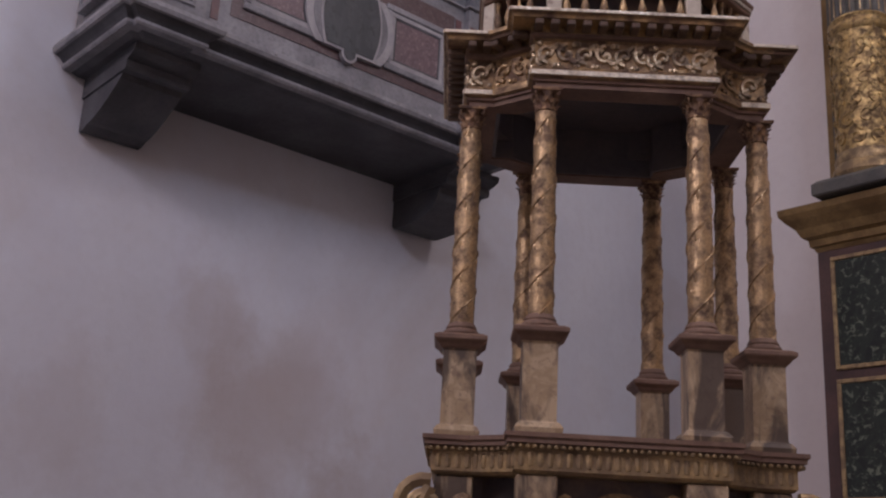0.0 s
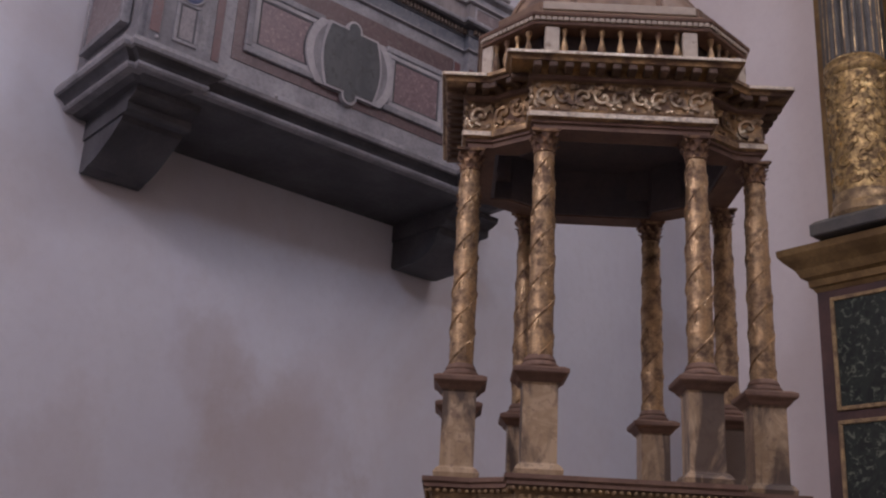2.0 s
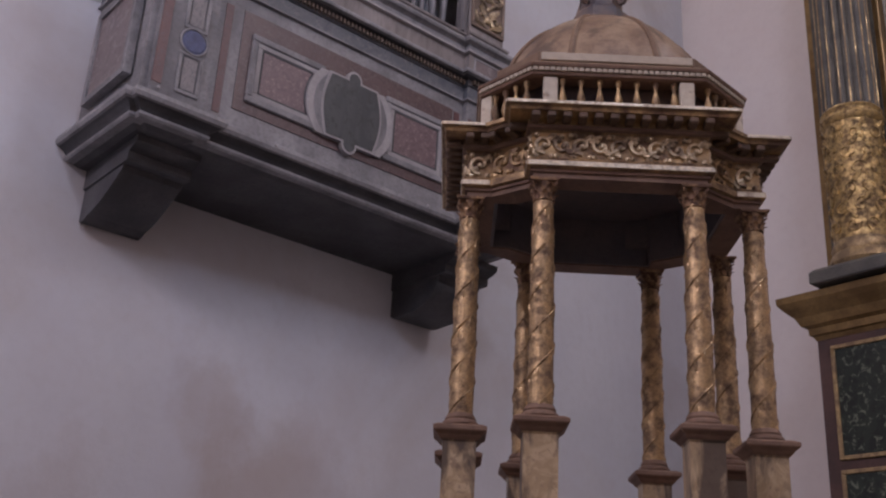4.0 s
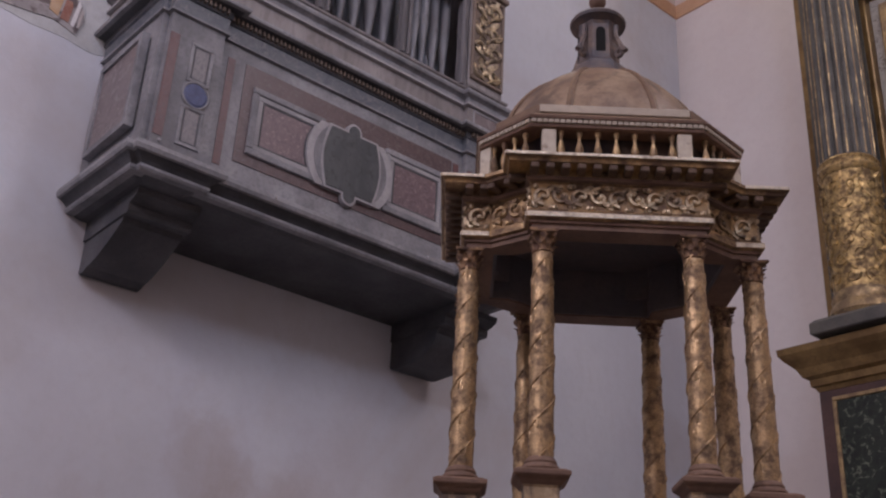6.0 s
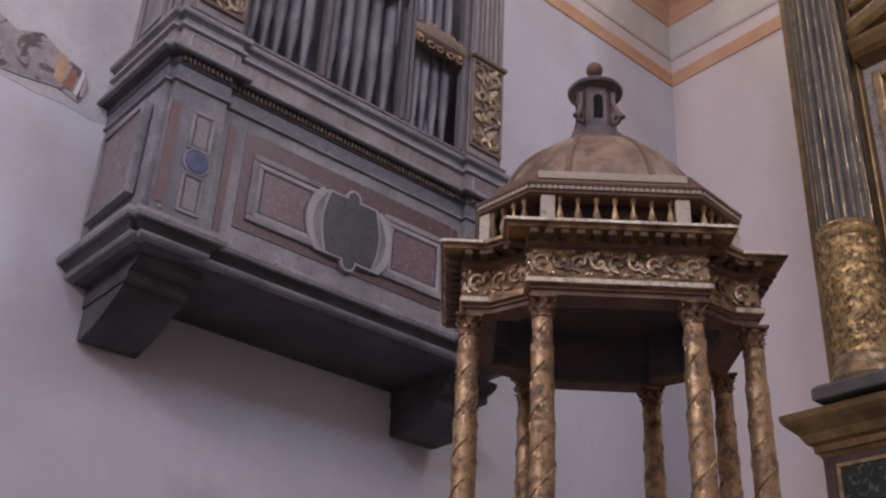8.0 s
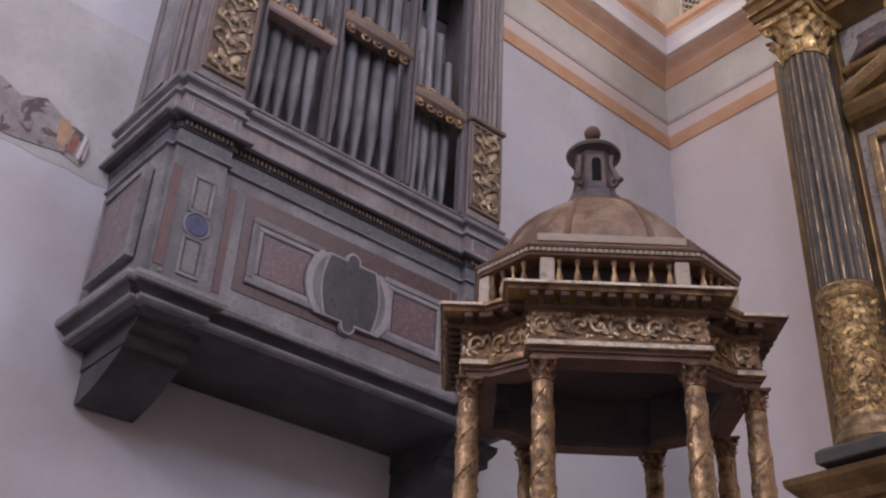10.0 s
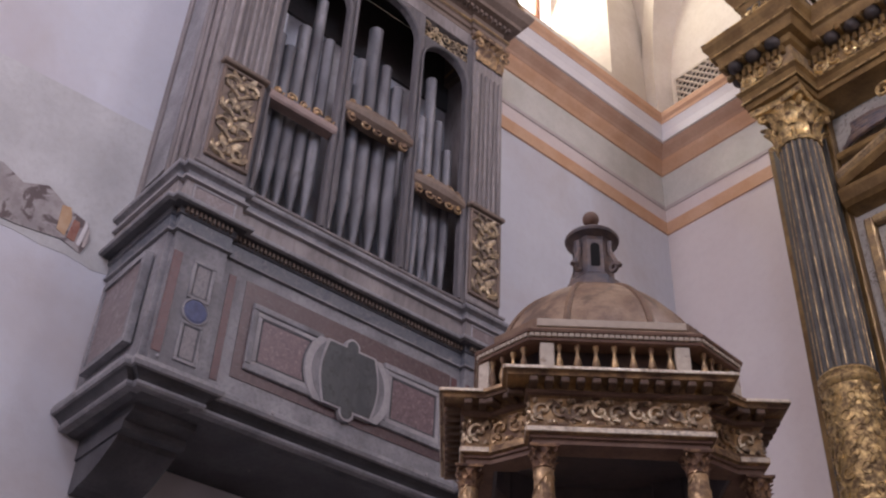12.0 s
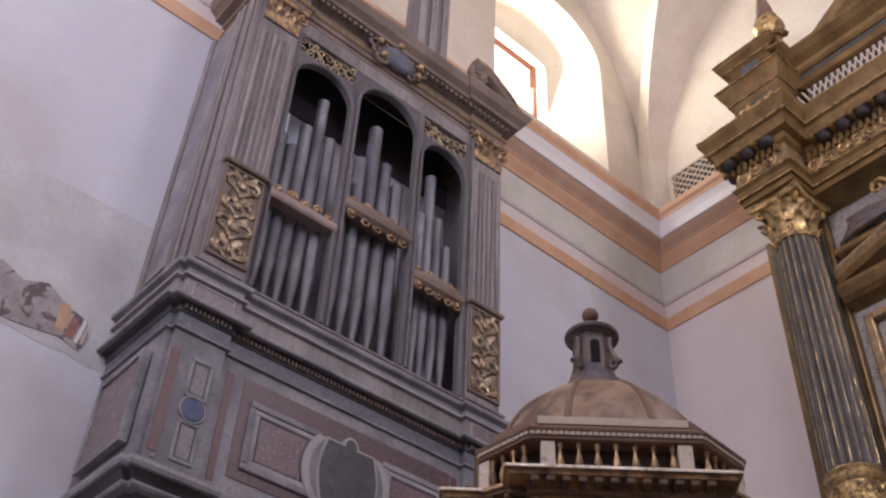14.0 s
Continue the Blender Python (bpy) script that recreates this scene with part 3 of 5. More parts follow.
def ledge(prof):
    """A moulding round the three free sides of the gallery: prof rows of (out, z)."""
    bm = bmesh.new()
    rings = []
    for d, z in prof:
        ring = offset(OUTG, d)
        rings.append([bm.verts.new((max(p.x, XW + 0.001) if i not in (0, len(OUTG) - 1) else XW + 0.001, p.y, z)) for i, p in enumerate(ring)])
    n = len(OUTG)
    for a, b in zip(rings, rings[1:]):
        for i in range(n):
            bm.faces.new((a[i], a[(i + 1) % n], b[(i + 1) % n], b[i]))
    bm.faces.new(list(reversed(rings[0])))
    bm.faces.new(rings[-1])
    return bm


gp = lambda nm, bm, m, lab="", par=None, sm=False: part(nm, bm, m, par or gallery, lab, True, sm)
gp("soffit", ledge([(-0.06, 4.262), (-0.02, 4.275)]), GALLERY_DARK, "underside with its shade in the dark colour")
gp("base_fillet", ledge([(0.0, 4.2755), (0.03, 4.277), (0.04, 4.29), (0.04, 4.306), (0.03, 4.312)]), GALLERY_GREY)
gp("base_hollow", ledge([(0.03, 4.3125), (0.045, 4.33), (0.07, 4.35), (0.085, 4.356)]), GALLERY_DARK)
gp("base_moulding", ledge([(0.085, 4.3565), (0.100, 4.362), (0.108, 4.385), (0.100, 4.415), (0.07, 4.43), (0.035, 4.445), (0.015, 4.462), (0.0, 4.463)]), GALLERY_GREY)
body = gp("parapet", ledge([(0, 4.464), (0, 5.36)]), GALLERY_GREY, "grey parapet with marbled inlays")
gp("frieze_bead", ledge([(0.0, 5.3605), (0.022, 5.362), (0.024, 5.374), (0.012, 5.379)]), GALLERY_GREY)
gp("frieze", ledge([(0.010, 5.3795), (0.010, 5.475), (0.022, 5.479)]), GALLERY_BLUE, "blue-grey frieze band")
gp("cornice_hollow", ledge([(0.022, 5.4795), (0.026, 5.525), (0.07, 5.531)]), GALLERY_DARK, "hollow darkened for shade behind the dentils")
gp("cornice", ledge([(0.07, 5.5315), (0.098, 5.534), (0.102, 5.545), (0.100, 5.562), (0.07, 5.572), (0.045, 5.576)]), GALLERY_GREY)
for i in range(88):
    y = GY0 + 0.02 + i * (GY1 - GY0 - 0.04) / 87
    x = XF + (0.045 if (PY0 < y < PY1 or y > GY1 - PIL) else 0) + 0.022
    gp("dentil", boxed(x, x + 0.026, y - 0.008, y + 0.008, 5.492, 5.524), CASE_BROWN)
gp("plinth", ledge([(0.028, 5.5765), (0.028, 5.728), (0.036, 5.732)]), CASE_WOOD, "grey-brown plinth under the organ case")
gp("plinth_fillet", ledge([(0.036, 5.7325), (0.056, 5.735), (0.058, 5.752), (0.040, 5.760), (0.030, 5.765)]), RIM_PALE)
gp("plinth_step", ledge([(0.030, 5.7655), (0.030, 5.806), (0.045, 5.815), (0.068, 5.822), (0.074, 5.835), (0.072, 5.856), (0.03, 5.866), (-0.01, 5.868)]), GALLERY_GREY)
gp("plinth_crown", ledge([(-0.012, 5.8685), (-0.012, 5.93), (0.0, 5.935), (0.004, 5.95), (-0.02, 5.956)]), CASE_WOOD)


def frame_rect(bm, y0, y1, z0, z1, w, x0, x1):
    for b in ((y0, y1, z0, z0 + w), (y0, y1, z1 - w, z1), (y0, y0 + w, z0 + w, z1 - w), (y1 - w, y1, z0 + w, z1 - w)):
        box(bm, x0, x1, *b, bevel=min(w, abs(x1 - x0)) * 0.25)
    return bm


for x, y, z in ((-4.864, 2.73, 4.385), (-4.864, 3.90, 4.385), (-4.950, 1.995, 4.50)):
    gp("screw_head", ball(bmesh.new(), (x, y, z), 0.013, 0.6, 1, 1, 10, 8), RIM_PALE, "small pale screw head", None, True)

# parapet inlays: maroon field, two framed panels, cartouche
gp("maroon_field", boxed(XF + 0.001, XF + 0.006, 2.475, 4.17, 4.585, 5.268), MAROON, "maroon marbled field", body)
for y in (2.35, GY1 - PIL - 0.085):
    gp("maroon_strip", boxed(XF + 0.001, XF + 0.005, y, y + 0.05, 4.52, 5.26), STRIP_RED, "narrow deep red strip", body)
for ya, yb in ((2.545, 3.08), (3.58, 4.13)):
    gp("panel_frame", frame_rect(bmesh.new(), ya, yb, 4.657, 5.129, 0.045, XF + 0.002, XF + 0.026), GALLERY_GREY, "", body)
    gp("panel_bead", frame_rect(bmesh.new(), ya + 0.045, yb - 0.045, 4.702, 5.084, 0.034, XF + 0.002, XF + 0.016), RIM_PALE, "", body)
    gp("panel_line", frame_rect(bmesh.new(), ya + 0.079, yb - 0.079, 4.736, 5.050, 0.014, XF + 0.002, XF + 0.012), GALLERY_DARK, "", body)
    gp("marbled_panel", boxed(XF + 0.002, XF + 0.009, ya + 0.093, yb - 0.093, 4.750, 5.036), PORPHYRY, "red marbled panel", body)

SHY, SHZ = 3.30, 4.875     # centre of the cartouche


def slab(pts, x0, x1):
    """A flat piece with the outline pts of (y, z) round the cartouche's centre."""
    bm = bmesh.new()
    a = [bm.verts.new((x0, SHY + y, SHZ + z)) for y, z in pts]
    b = [bm.verts.new((x1, SHY + y, SHZ + z)) for y, z in pts]
    for i in range(len(pts)):
        j = (i + 1) % len(pts)
        bm.faces.new((a[i], a[j], b[j], b[i]))
    bm.faces.new(b)
    return bm


def barrel(g):
    """The shield: bulging sides, straight shoulders and a round lobe above and below; g widens it."""
    side = [(0.178 + g + 0.042 * math.cos(math.pi * q), (0.215 + g) * 2 * q) for q in [-0.5 + i / 14 for i in range(15)]]
    k = 0.043 + g
    lobe = [(k * math.cos(q), 0.236 + k * 1.05 * math.sin(q)) for q in [math.pi * i / 10 for i in range(11)]]
    lobe = [(k, 0.215 + g)] + lobe + [(-k, 0.215 + g)]
    return side + lobe + [(-y, -z) for y, z in side] + [(-y, -z) for y, z in lobe]


def wing(s, g0, r1):
    """The curved moulding on one side of the shield, from its edge out to the radius r1."""
    inner = [(s * (0.178 + g0 + 0.042 * math.cos(math.pi * q)), 0.456 * q) for q in [-0.5 + i / 14 for i in range(15)]]
    outer = [(s * math.sqrt(r1 * r1 - z * z), z) for z in [0.228 - 0.456 * i / 14 for i in range(15)]]
    return inner + outer


for s in (-1, 1):
    gp("cartouche_wing", slab(wing(s, 0.0, 0.352), XF + 0.002, XF + 0.012), GALLERY_DARK, "thin dark outer line", body)
    gp("cartouche_wing", slab(wing(s, 0.0, 0.340), XF + 0.002, XF + 0.030), RIM_PALE, "pale grey curved moulding", body)
    gp("cartouche_groove", slab(wing(s, 0.0, 0.288), XF + 0.002, XF + 0.034), GALLERY_GREY, "", body)
gp("cartouche_rim", slab(barrel(0.017), XF + 0.002, XF + 0.040), RIM_PALE, "pale grey raised rim", body)
gp("cartouche_field", slab(barrel(0.0), XF + 0.036, XF + 0.044), SLATE, "smooth slate-coloured cartouche field", body)

for y0 in (OY0, GY1 - PIL):
    xp = XF + 0.046
    ys_ = PY0 + 0.006 if y0 == OY0 else y0 + 0.015
    gp("pilaster_strip", boxed(xp, xp + 0.004, ys_, ys_ + 0.06, 4.53, 5.22), STRIP_RED, "deep red strip", body)
    for za, zb in ((4.53, 4.775), (4.955, 5.20)):
        gp("inlay_rim", frame_rect(bmesh.new(), y0 + 0.105, y0 + 0.255, za - 0.012, zb + 0.012, 0.022, xp, xp + 0.010), GALLERY_GREY, "", body)
        gp("inlay_frame", frame_rect(bmesh.new(), y0 + 0.127, y0 + 0.233, za + 0.010, zb - 0.010, 0.011, xp, xp + 0.007), GALLERY_DARK, "thin dark frame", body)
        gp("inlay_panel", boxed(xp, xp + 0.005, y0 + 0.138, y0 + 0.222, za + 0.021, zb - 0.021), INLAY_GREY, "grey-rose marbled inlay", body)
    yi = PY0 + 0.02 if y0 == OY0 else y0 + 0.02
    gp("plinth_inlay_frame", frame_rect(bmesh.new(), yi, yi + 0.31, 5.590, 5.722, 0.016, XF + 0.0735, XF + 0.082), RIM_PALE, "", body)
    gp("plinth_inlay", boxed(XF + 0.0735, XF + 0.077, yi + 0.017, yi + 0.293, 5.607, 5.705), PORPHYRY_PALE, "faded red plinth inlay", body)
    dm = bmesh.new()
    lathe(dm, [(0.078, 0), (0.078, 0.008), (0.066, 0.012), (0.064, 0.014)], 24)
    dm.transform(Matrix.Translation((xp, y0 + 0.18, 4.865)) @ Matrix.Rotation(math.pi / 2, 4, "Y"))
    gp("blue_disc", dm, BLUE_DISC, "blue painted round inlay", body)
    dm = bmesh.new()
    tube(dm, [(xp + 0.008, y0 + 0.18 + 0.083 * math.cos(q), 4.865 + 0.083 * math.sin(q)) for q in [math.tau * i / 28 for i in range(29)]], 0.008, 6)
    gp("disc_rim", dm, GALLERY_GREY, "", body, True)
# inlaid panels on the short side
gp("side_panel_frame", (lambda bm: (box(bm, XW + 0.12, XF - 0.10, GY0 - 0.066, GY0 - 0.015, 4.60, 4.64), box(bm, XW + 0.12, XF - 0.10, GY0 - 0.066, GY0 - 0.015, 5.20, 5.24),
   box(bm, XW + 0.12, XW + 0.16, GY0 - 0.066, GY0 - 0.015, 4.64, 5.20), box(bm, XF - 0.14, XF - 0.10, GY0 - 0.066, GY0 - 0.015, 4.64, 5.20), bm)[-1])(bmesh.new()), GALLERY_GREY, "", body)
gp("side_panel", boxed(XW + 0.16, XF - 0.14, GY0 - 0.052, GY0 - 0.015, 4.64, 5.20), PORPHYRY_PALE, "faded red marbled side panel", body)


def console(prof, y0, y1):
    bm = bmesh.new()
    a = [bm.verts.new((x, y0, z)) for x, z in prof]
    b = [bm.verts.new((x, y1, z)) for x, z in prof]
    for i in range(len(prof)):
        bm.faces.new((a[i], a[(i + 1) % len(prof)], b[(i + 1) % len(prof)], b[i]))
    bm.faces.new(a)
    bm.faces.new(b)
    return bm


BR = [(XW + 0.002, 3.945), (XW + 0.02, 3.925), (XW + 0.07, 3.918), (XW + 0.20, 3.922)]
BR += [(XW + 0.20 + 0.31 * math.sin(q), 3.922 + 0.17 * (1 - math.cos(q))) for q in [i / 12 * 1.57 for i in range(1, 13)]]
BR += [(XW + 0.54, 4.135), (XW + 0.002, 4.135)]
BN = [(XW + 0.002, 3.935), (XW + 0.02, 3.922), (XW + 0.07, 3.925), (XW + 0.12, 3.945)]
BN += [(XW + 0.12 + 0.40 * q, 3.945 + 0.16 * q ** 1.5) for q in [i / 10 for i in range(1, 11)]]
BN += [(XW + 0.54, 4.135), (XW + 0.002, 4.135)]
for y0, y1, pr in ((2.0, 2.37, BN), (4.36, 4.74, BR)):
    br = gp("bracket", console(pr, y0, y1), GALLERY_DARK, "curved console bracket darkened for shade")
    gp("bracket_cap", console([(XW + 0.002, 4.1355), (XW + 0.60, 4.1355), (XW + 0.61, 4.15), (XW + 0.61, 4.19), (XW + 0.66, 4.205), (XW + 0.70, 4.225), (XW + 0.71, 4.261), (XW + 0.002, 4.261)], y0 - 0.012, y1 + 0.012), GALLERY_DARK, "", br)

# ---- organ ----
organ = thing("pipe_organ", pose(XW, (OY0 + GY1) / 2, 5.955), "old pipe organ in a grey-brown carved case with gilded ornaments", "pipe organ")
op = lambda nm, bm, m, lab="", par=None, sm=False: part(nm, bm, m, par or organ, lab, True, sm)
XC = -5.03
Z0, ZA, ZE = 5.957, 8.50, 8.92
op("case_side", boxed(XW + 0.002, XC - 0.01, 1.93, 2.06, Z0, ZE, bevel=0.004), CASE_WOOD)
op("case_side", boxed(XW + 0.002, XC - 0.01, GY1 - 0.08, GY1 - 0.03, Z0, ZE, bevel=0.004), CASE_WOOD)
for x0, x1 in ((XW + 0.01, XW + 0.09), (XC - 0.33, XC - 0.27), (XC - 0.24, XC - 0.20), (XC - 0.13, XC - 0.05)):
    op("side_stile", boxed(x0, x1, 1.905, 1.9295, Z0, ZE, bevel=0.006), CASE_WOOD)
op("side_panel", boxed(XW + 0.12, XC - 0.36, 1.915, 1.9295, Z0 + 0.15, ZE - 0.15), GALLERY_GREY, "faded grey panel on the case side")
op("case_back", boxed(XW + 0.04, XW + 0.06, OY0 + 0.081, GY1 - 0.081, Z0, 8.62), CASE_BACK, "worn boards paled for the light behind the pipes")
# dark upper board and roof are added to give the arch tops their shade
op("case_back", boxed(XW + 0.04, XW + 0.09, OY0 + 0.081, GY1 - 0.081, 8.621, 9.40), INNER_DARK, "dark boards standing for shade behind the pipe tops")
op("case_roof", boxed(XW + 0.092, XC - 0.05, OY0 + 0.15, GY1 - 0.15, 9.402, 9.42), INNER_DARK, "added dark board that shuts light out of the case top")
BAYS = [(2.395, 2.955, 8.49), (3.03, 3.665, 8.70), (3.735, 4.235, 8.47)]


front = op("case_front", boxed(XC - 0.06, XC, OY0 + 0.35, GY1 - 0.35, 8.76, ZE, bevel=0.004), CASE_WOOD, "grey case front with three arched openings")
YS_ = [OY0 + 0.35] + [v for b in BAYS for v in b[:2]] + [GY1 - 0.35]
for i in range(0, 8, 2):
    op("upright", boxed(XC - 0.06, XC - 0.0005, YS_[i], YS_[i + 1], Z0, 8.7595, bevel=0.003), CASE_DARK, "", front)


def arch_board(ya, yb, zt):
    bm = bmesh.new()
    h, c, n = (yb - ya) / 2, (ya + yb) / 2, 14
    lo, hi = [], []
    for i in range(n + 1):
        a = math.pi * (1 - i / n)
        y = c + h * math.cos(a)
        lo.append([bm.verts.new((x, y, zt - h * 0.95 * (1 - math.sin(a)))) for x in (XC - 0.055, XC - 0.003)])
        hi.append([bm.verts.new((x, y, zt + 0.055)) for x in (XC - 0.055, XC - 0.003)])
    for i in range(n):
        for k in (0, 1):
            bm.faces.new((lo[i][k], lo[i + 1][k], hi[i + 1][k], hi[i][k]))
        bm.faces.new((lo[i][0], lo[i][1], lo[i + 1][1], lo[i + 1][0]))
        bm.faces.new((hi[i][0], hi[i][1], hi[i + 1][1], hi[i + 1][0]))
    for k in (0, -1):
        bm.faces.new((lo[k][0], lo[k][1], hi[k][1], hi[k][0]))
    return bm


RAIL_ROSE = surface("rose_brown_rail", (0.30, 0.225, 0.20), (0.38, 0.29, 0.26), (0.18, 0.13, 0.11), 5, 40, 0.5)


def rail_board(y0, y1, z0, z1, belly):
    """A rounded board across a bay; belly is how far its middle swells downwards."""
    bm = bmesh.new()
    n, rows = 12, []
    for i in range(n + 1):
        u = i / n
        q = belly * math.sin(math.pi * u)
        y = y0 + (y1 - y0) * u
        zb, zt = z0 - q * 0.55, z1 + q * 0.45
        zm = (zb + zt) / 2
        rows.append([bm.verts.new(p) for p in ((XC - 0.07, y, zb), (XC + 0.018, y, zb), (XC + 0.032 + q * 0.4, y, zb * 0.6 + zm * 0.4), (XC + 0.036 + q * 0.5, y, zm), (XC + 0.028 + q * 0.3, y, zt - 0.008), (XC - 0.07, y, zt))])
    for a, b in zip(rows, rows[1:]):
        for k in range(6):
            bm.faces.new((a[k], a[(k + 1) % 6], b[(k + 1) % 6], b[k]))
    bm.faces.new(rows[0])
    bm.faces.new(list(reversed(rows[-1])))
    return bm


for bay in BAYS:
    op("arch_board", arch_board(*bay), CASE_DARK, "", front)
for ya, yb, zt in BAYS:
    h, c = (yb - ya) / 2, (ya + yb) / 2
    pts = [(XC + 0.006, yb + 0.01, Z0 + 0.02)] + [(XC + 0.006, c + (h + 0.012) * math.cos(math.pi * i / 14), zt - h * 0.95 + (h * 0.95 + 0.012) * math.sin(math.pi * i / 14)) for i in range(15)] + [(XC + 0.006, ya - 0.01, Z0 + 0.02)]
    op("arch_bead", tube(bmesh.new(), pts, 0.018, 6), CASE_DARK, "", front, True)
    # pipes in a mitre, their feet on the toe board; a row paled to look lit stands behind
    n = 5
    wid = yb - ya
    for i in range(n):
        y = ya + 0.062 + (wid - 0.124) * i / (n - 1)
        top = {8.49: (7.66, 7.60, 7.92, 8.31, 7.90), 8.70: (7.62, 7.92, 8.40, 8.02, 7.84), 8.47: (7.45, 7.72, 8.25, 7.78, 7.50)}[zt][i]
        r = wid / 11.0 * (1.06 if i == 2 else 0.97)
        foot = 6.36 + 0.05 * ((i * 7) % 3)
        xc = XC - 0.15 - 0.03 * (1 - abs(i - 2) / 2)
        pipe = op("organ_pipe", lathe(bmesh.new(), [(0.010, Z0 - 0.002), (0.014, Z0 + 0.03), (r * 0.96, foot), (r, foot + 0.015), (r, top - 0.012), (r * 1.04, top - 0.008), (r * 1.04, top), (r * 0.88, top), (r * 0.84, top - 0.08)], 16, (xc, y)), PIPE, "tarnished grey metal pipe", None, True)
        mouth = bmesh.new()
        tube(mouth, [(xc + r * 1.0, y - r * 0.55, foot + 0.02), (xc + r * 1.05, y, foot + 0.09), (xc + r * 1.0, y + r * 0.55, foot + 0.02)], 0.003, 5)
        op("pipe_mouth", mouth, CASE_DARK, "", pipe)
        if i < 4:
            yy = y + (wid - 0.124) / (n - 1) / 2
            tr = (7.72 if ya < 3.6 else 7.35) + 0.34 * ((i * 5 + int(ya * 10)) % 4) / 3
            op("rear_pipe", lathe(bmesh.new(), [(0.010, Z0 - 0.002), (r * 0.9, 6.4), (r * 0.9, tr), (r * 0.75, tr)], 12, (XC - 0.29, yy)), PIPE_REAR, "rear-row metal pipe paled to look lit", None, True)
    zr = 6.86 if zt < 8.6 else 7.17
    belly = 0.0 if ya < 3.0 else 0.075
    op("pipe_rail", rail_board(ya - 0.015, yb + 0.015, zr - 0.03, zr + 0.055, belly), CASE_BROWN if belly else RAIL_ROSE, "brown wooden pipe rail with a swelling middle" if belly else "pale rose-brown straight pipe rail")
    for j in range(5):
        cr = bmesh.new()
        cy = ya + (yb - ya) * (j + 0.5) / 5
        scroll(cr, lambda p, q, w, cy=cy: Vector((XC + 0.01 + w, cy + p, zr + 0.082 + q)), (0, 0), 0.046, 1.3, 1 if j % 2 else -1, 0, 0.011, 12)
        ball(cr, (XC + 0.02, cy, zr + 0.07), 0.022)
        op("rail_crest", cr, GOLD, "gilded scroll on the rail", None, True)
        if zt > 8.6 or ya > 3.7:
            dr = bmesh.new()
            scroll(dr, lambda p, q, w, cy=cy: Vector((XC + 0.01 + w, cy + p, zr - 0.070 + q)), (0, 0), 0.05, 1.3, -1 if j % 2 else 1, 1.5, 0.014, 12)
            leaf(dr, (XC + 0.02, cy, zr - 0.03), (0, 0, -1), (1, 0, 0), (0, 1, 0), 0.08, 0.06, 0.3)
            op("rail_pendant", dr, GOLD, "gilded carving under the rail", None, True)

for y0 in (OY0 + 0.01, GY1 - 0.36):
    y1 = y0 + 0.35
    op("pilaster_core", boxed(XC - 0.05, XC + 0.02, y0, y1, Z0, ZE, bevel=0.004), CASE_WOOD)
    pf = bmesh.new()
    frame_rect(pf, y0 + 0.01, y1 - 0.01, 6.05, 6.88, 0.025, XC + 0.018, XC + 0.045)
    op("carved_panel_frame", pf, CASE_BROWN)
    op("carved_panel", boxed(XC + 0.018, XC + 0.024, y0 + 0.035, y1 - 0.035, 6.075, 6.855), CASE_BROWN, "brown panel ground")
    ym = (y0 + y1) / 2
    fn = lambda p, q, w, ym=ym: Vector((XC + 0.024 + w, ym + p, q))
    for j in range(4):
        cv = bmesh.new()
        z = 6.165 + j * 0.195
        for s in (-1, 1):
            scroll(cv, fn, (s * 0.070, z), 0.066, 1.1, s * (1 if j % 2 else -1), 1.57 * (1 - s), 0.019, 14)
            tube(cv, [fn(s * 0.012, z - 0.09, 0.006), fn(s * 0.055, z - 0.055, 0.012), fn(s * 0.118, z - 0.02, 0.010), fn(s * 0.125, z + 0.035, 0.006)], [0.010, 0.017, 0.014, 0.008], 6)
            leaf(cv, fn(s * 0.02, z + 0.04, 0), (0, s * 0.75, 0.65), (1, 0, 0), (0, 0.65, -0.75 * s), 0.12, 0.07, 0.25)
        ball(cv, (XC + 0.03, ym, z), 0.026, 0.8, 1, 1.5, 8, 6)
        ball(cv, (XC + 0.03, ym, z + 0.095), 0.018, 0.8, 1, 1.2, 8, 6)
        op("foliage_carving", cv, GOLD_OLD, "gilded carved foliage", None, True)
    op("pilaster_base", boxed(XC + 0.0, XC + 0.07, y0 - 0.015, y1 + 0.015, 6.89, 6.93, bevel=0.01), CASE_BROWN)
    for j in range(6):
        fy = y0 + 0.045 + j * (y1 - y0 - 0.09) / 5
        op("flute_fillet", lathe(bmesh.new(), [(0.004, 6.94), (0.016, 6.97), (0.016, 8.46), (0.004, 8.49)], 8, (XC + 0.024, fy)), CASE_WOOD, "", None, True)
    cap = op("pilaster_capital", boxed(XC, XC + 0.09, y0 - 0.03, y1 + 0.03, 8.87, 8.92, bevel=0.008), GOLD, "gilded leafy capital")
    for j in range(4):
        fy = y0 + 0.05 + j * (y1 - y0 - 0.10) / 3
        op("capital_leaf", leaf(bmesh.new(), (XC + 0.03, fy, 8.61), (0, 0, 1), (1, 0, 0), (0, 1, 0), 0.17, 0.12, 0.35), GOLD, "", cap, True)
    for j in range(3):
        op("capital_leaf", leaf(bmesh.new(), (XC + 0.03, y0 + 0.10 + j * 0.075, 8.69), (0, 0, 1), (1, 0, 0), (0, 1, 0), 0.18, 0.11, 0.4), GOLD, "", cap, True)
    for s, fy in ((-1, y0 + 0.01), (1, y1 - 0.01)):
        op("capital_volute", scroll(bmesh.new(), lambda p, q, w, fy=fy: Vector((XC + 0.06 + w, fy + p, 8.80 + q)), (0, 0), 0.06, 1.4, s, 1.57, 0.016, 12), GOLD, "", cap, True)

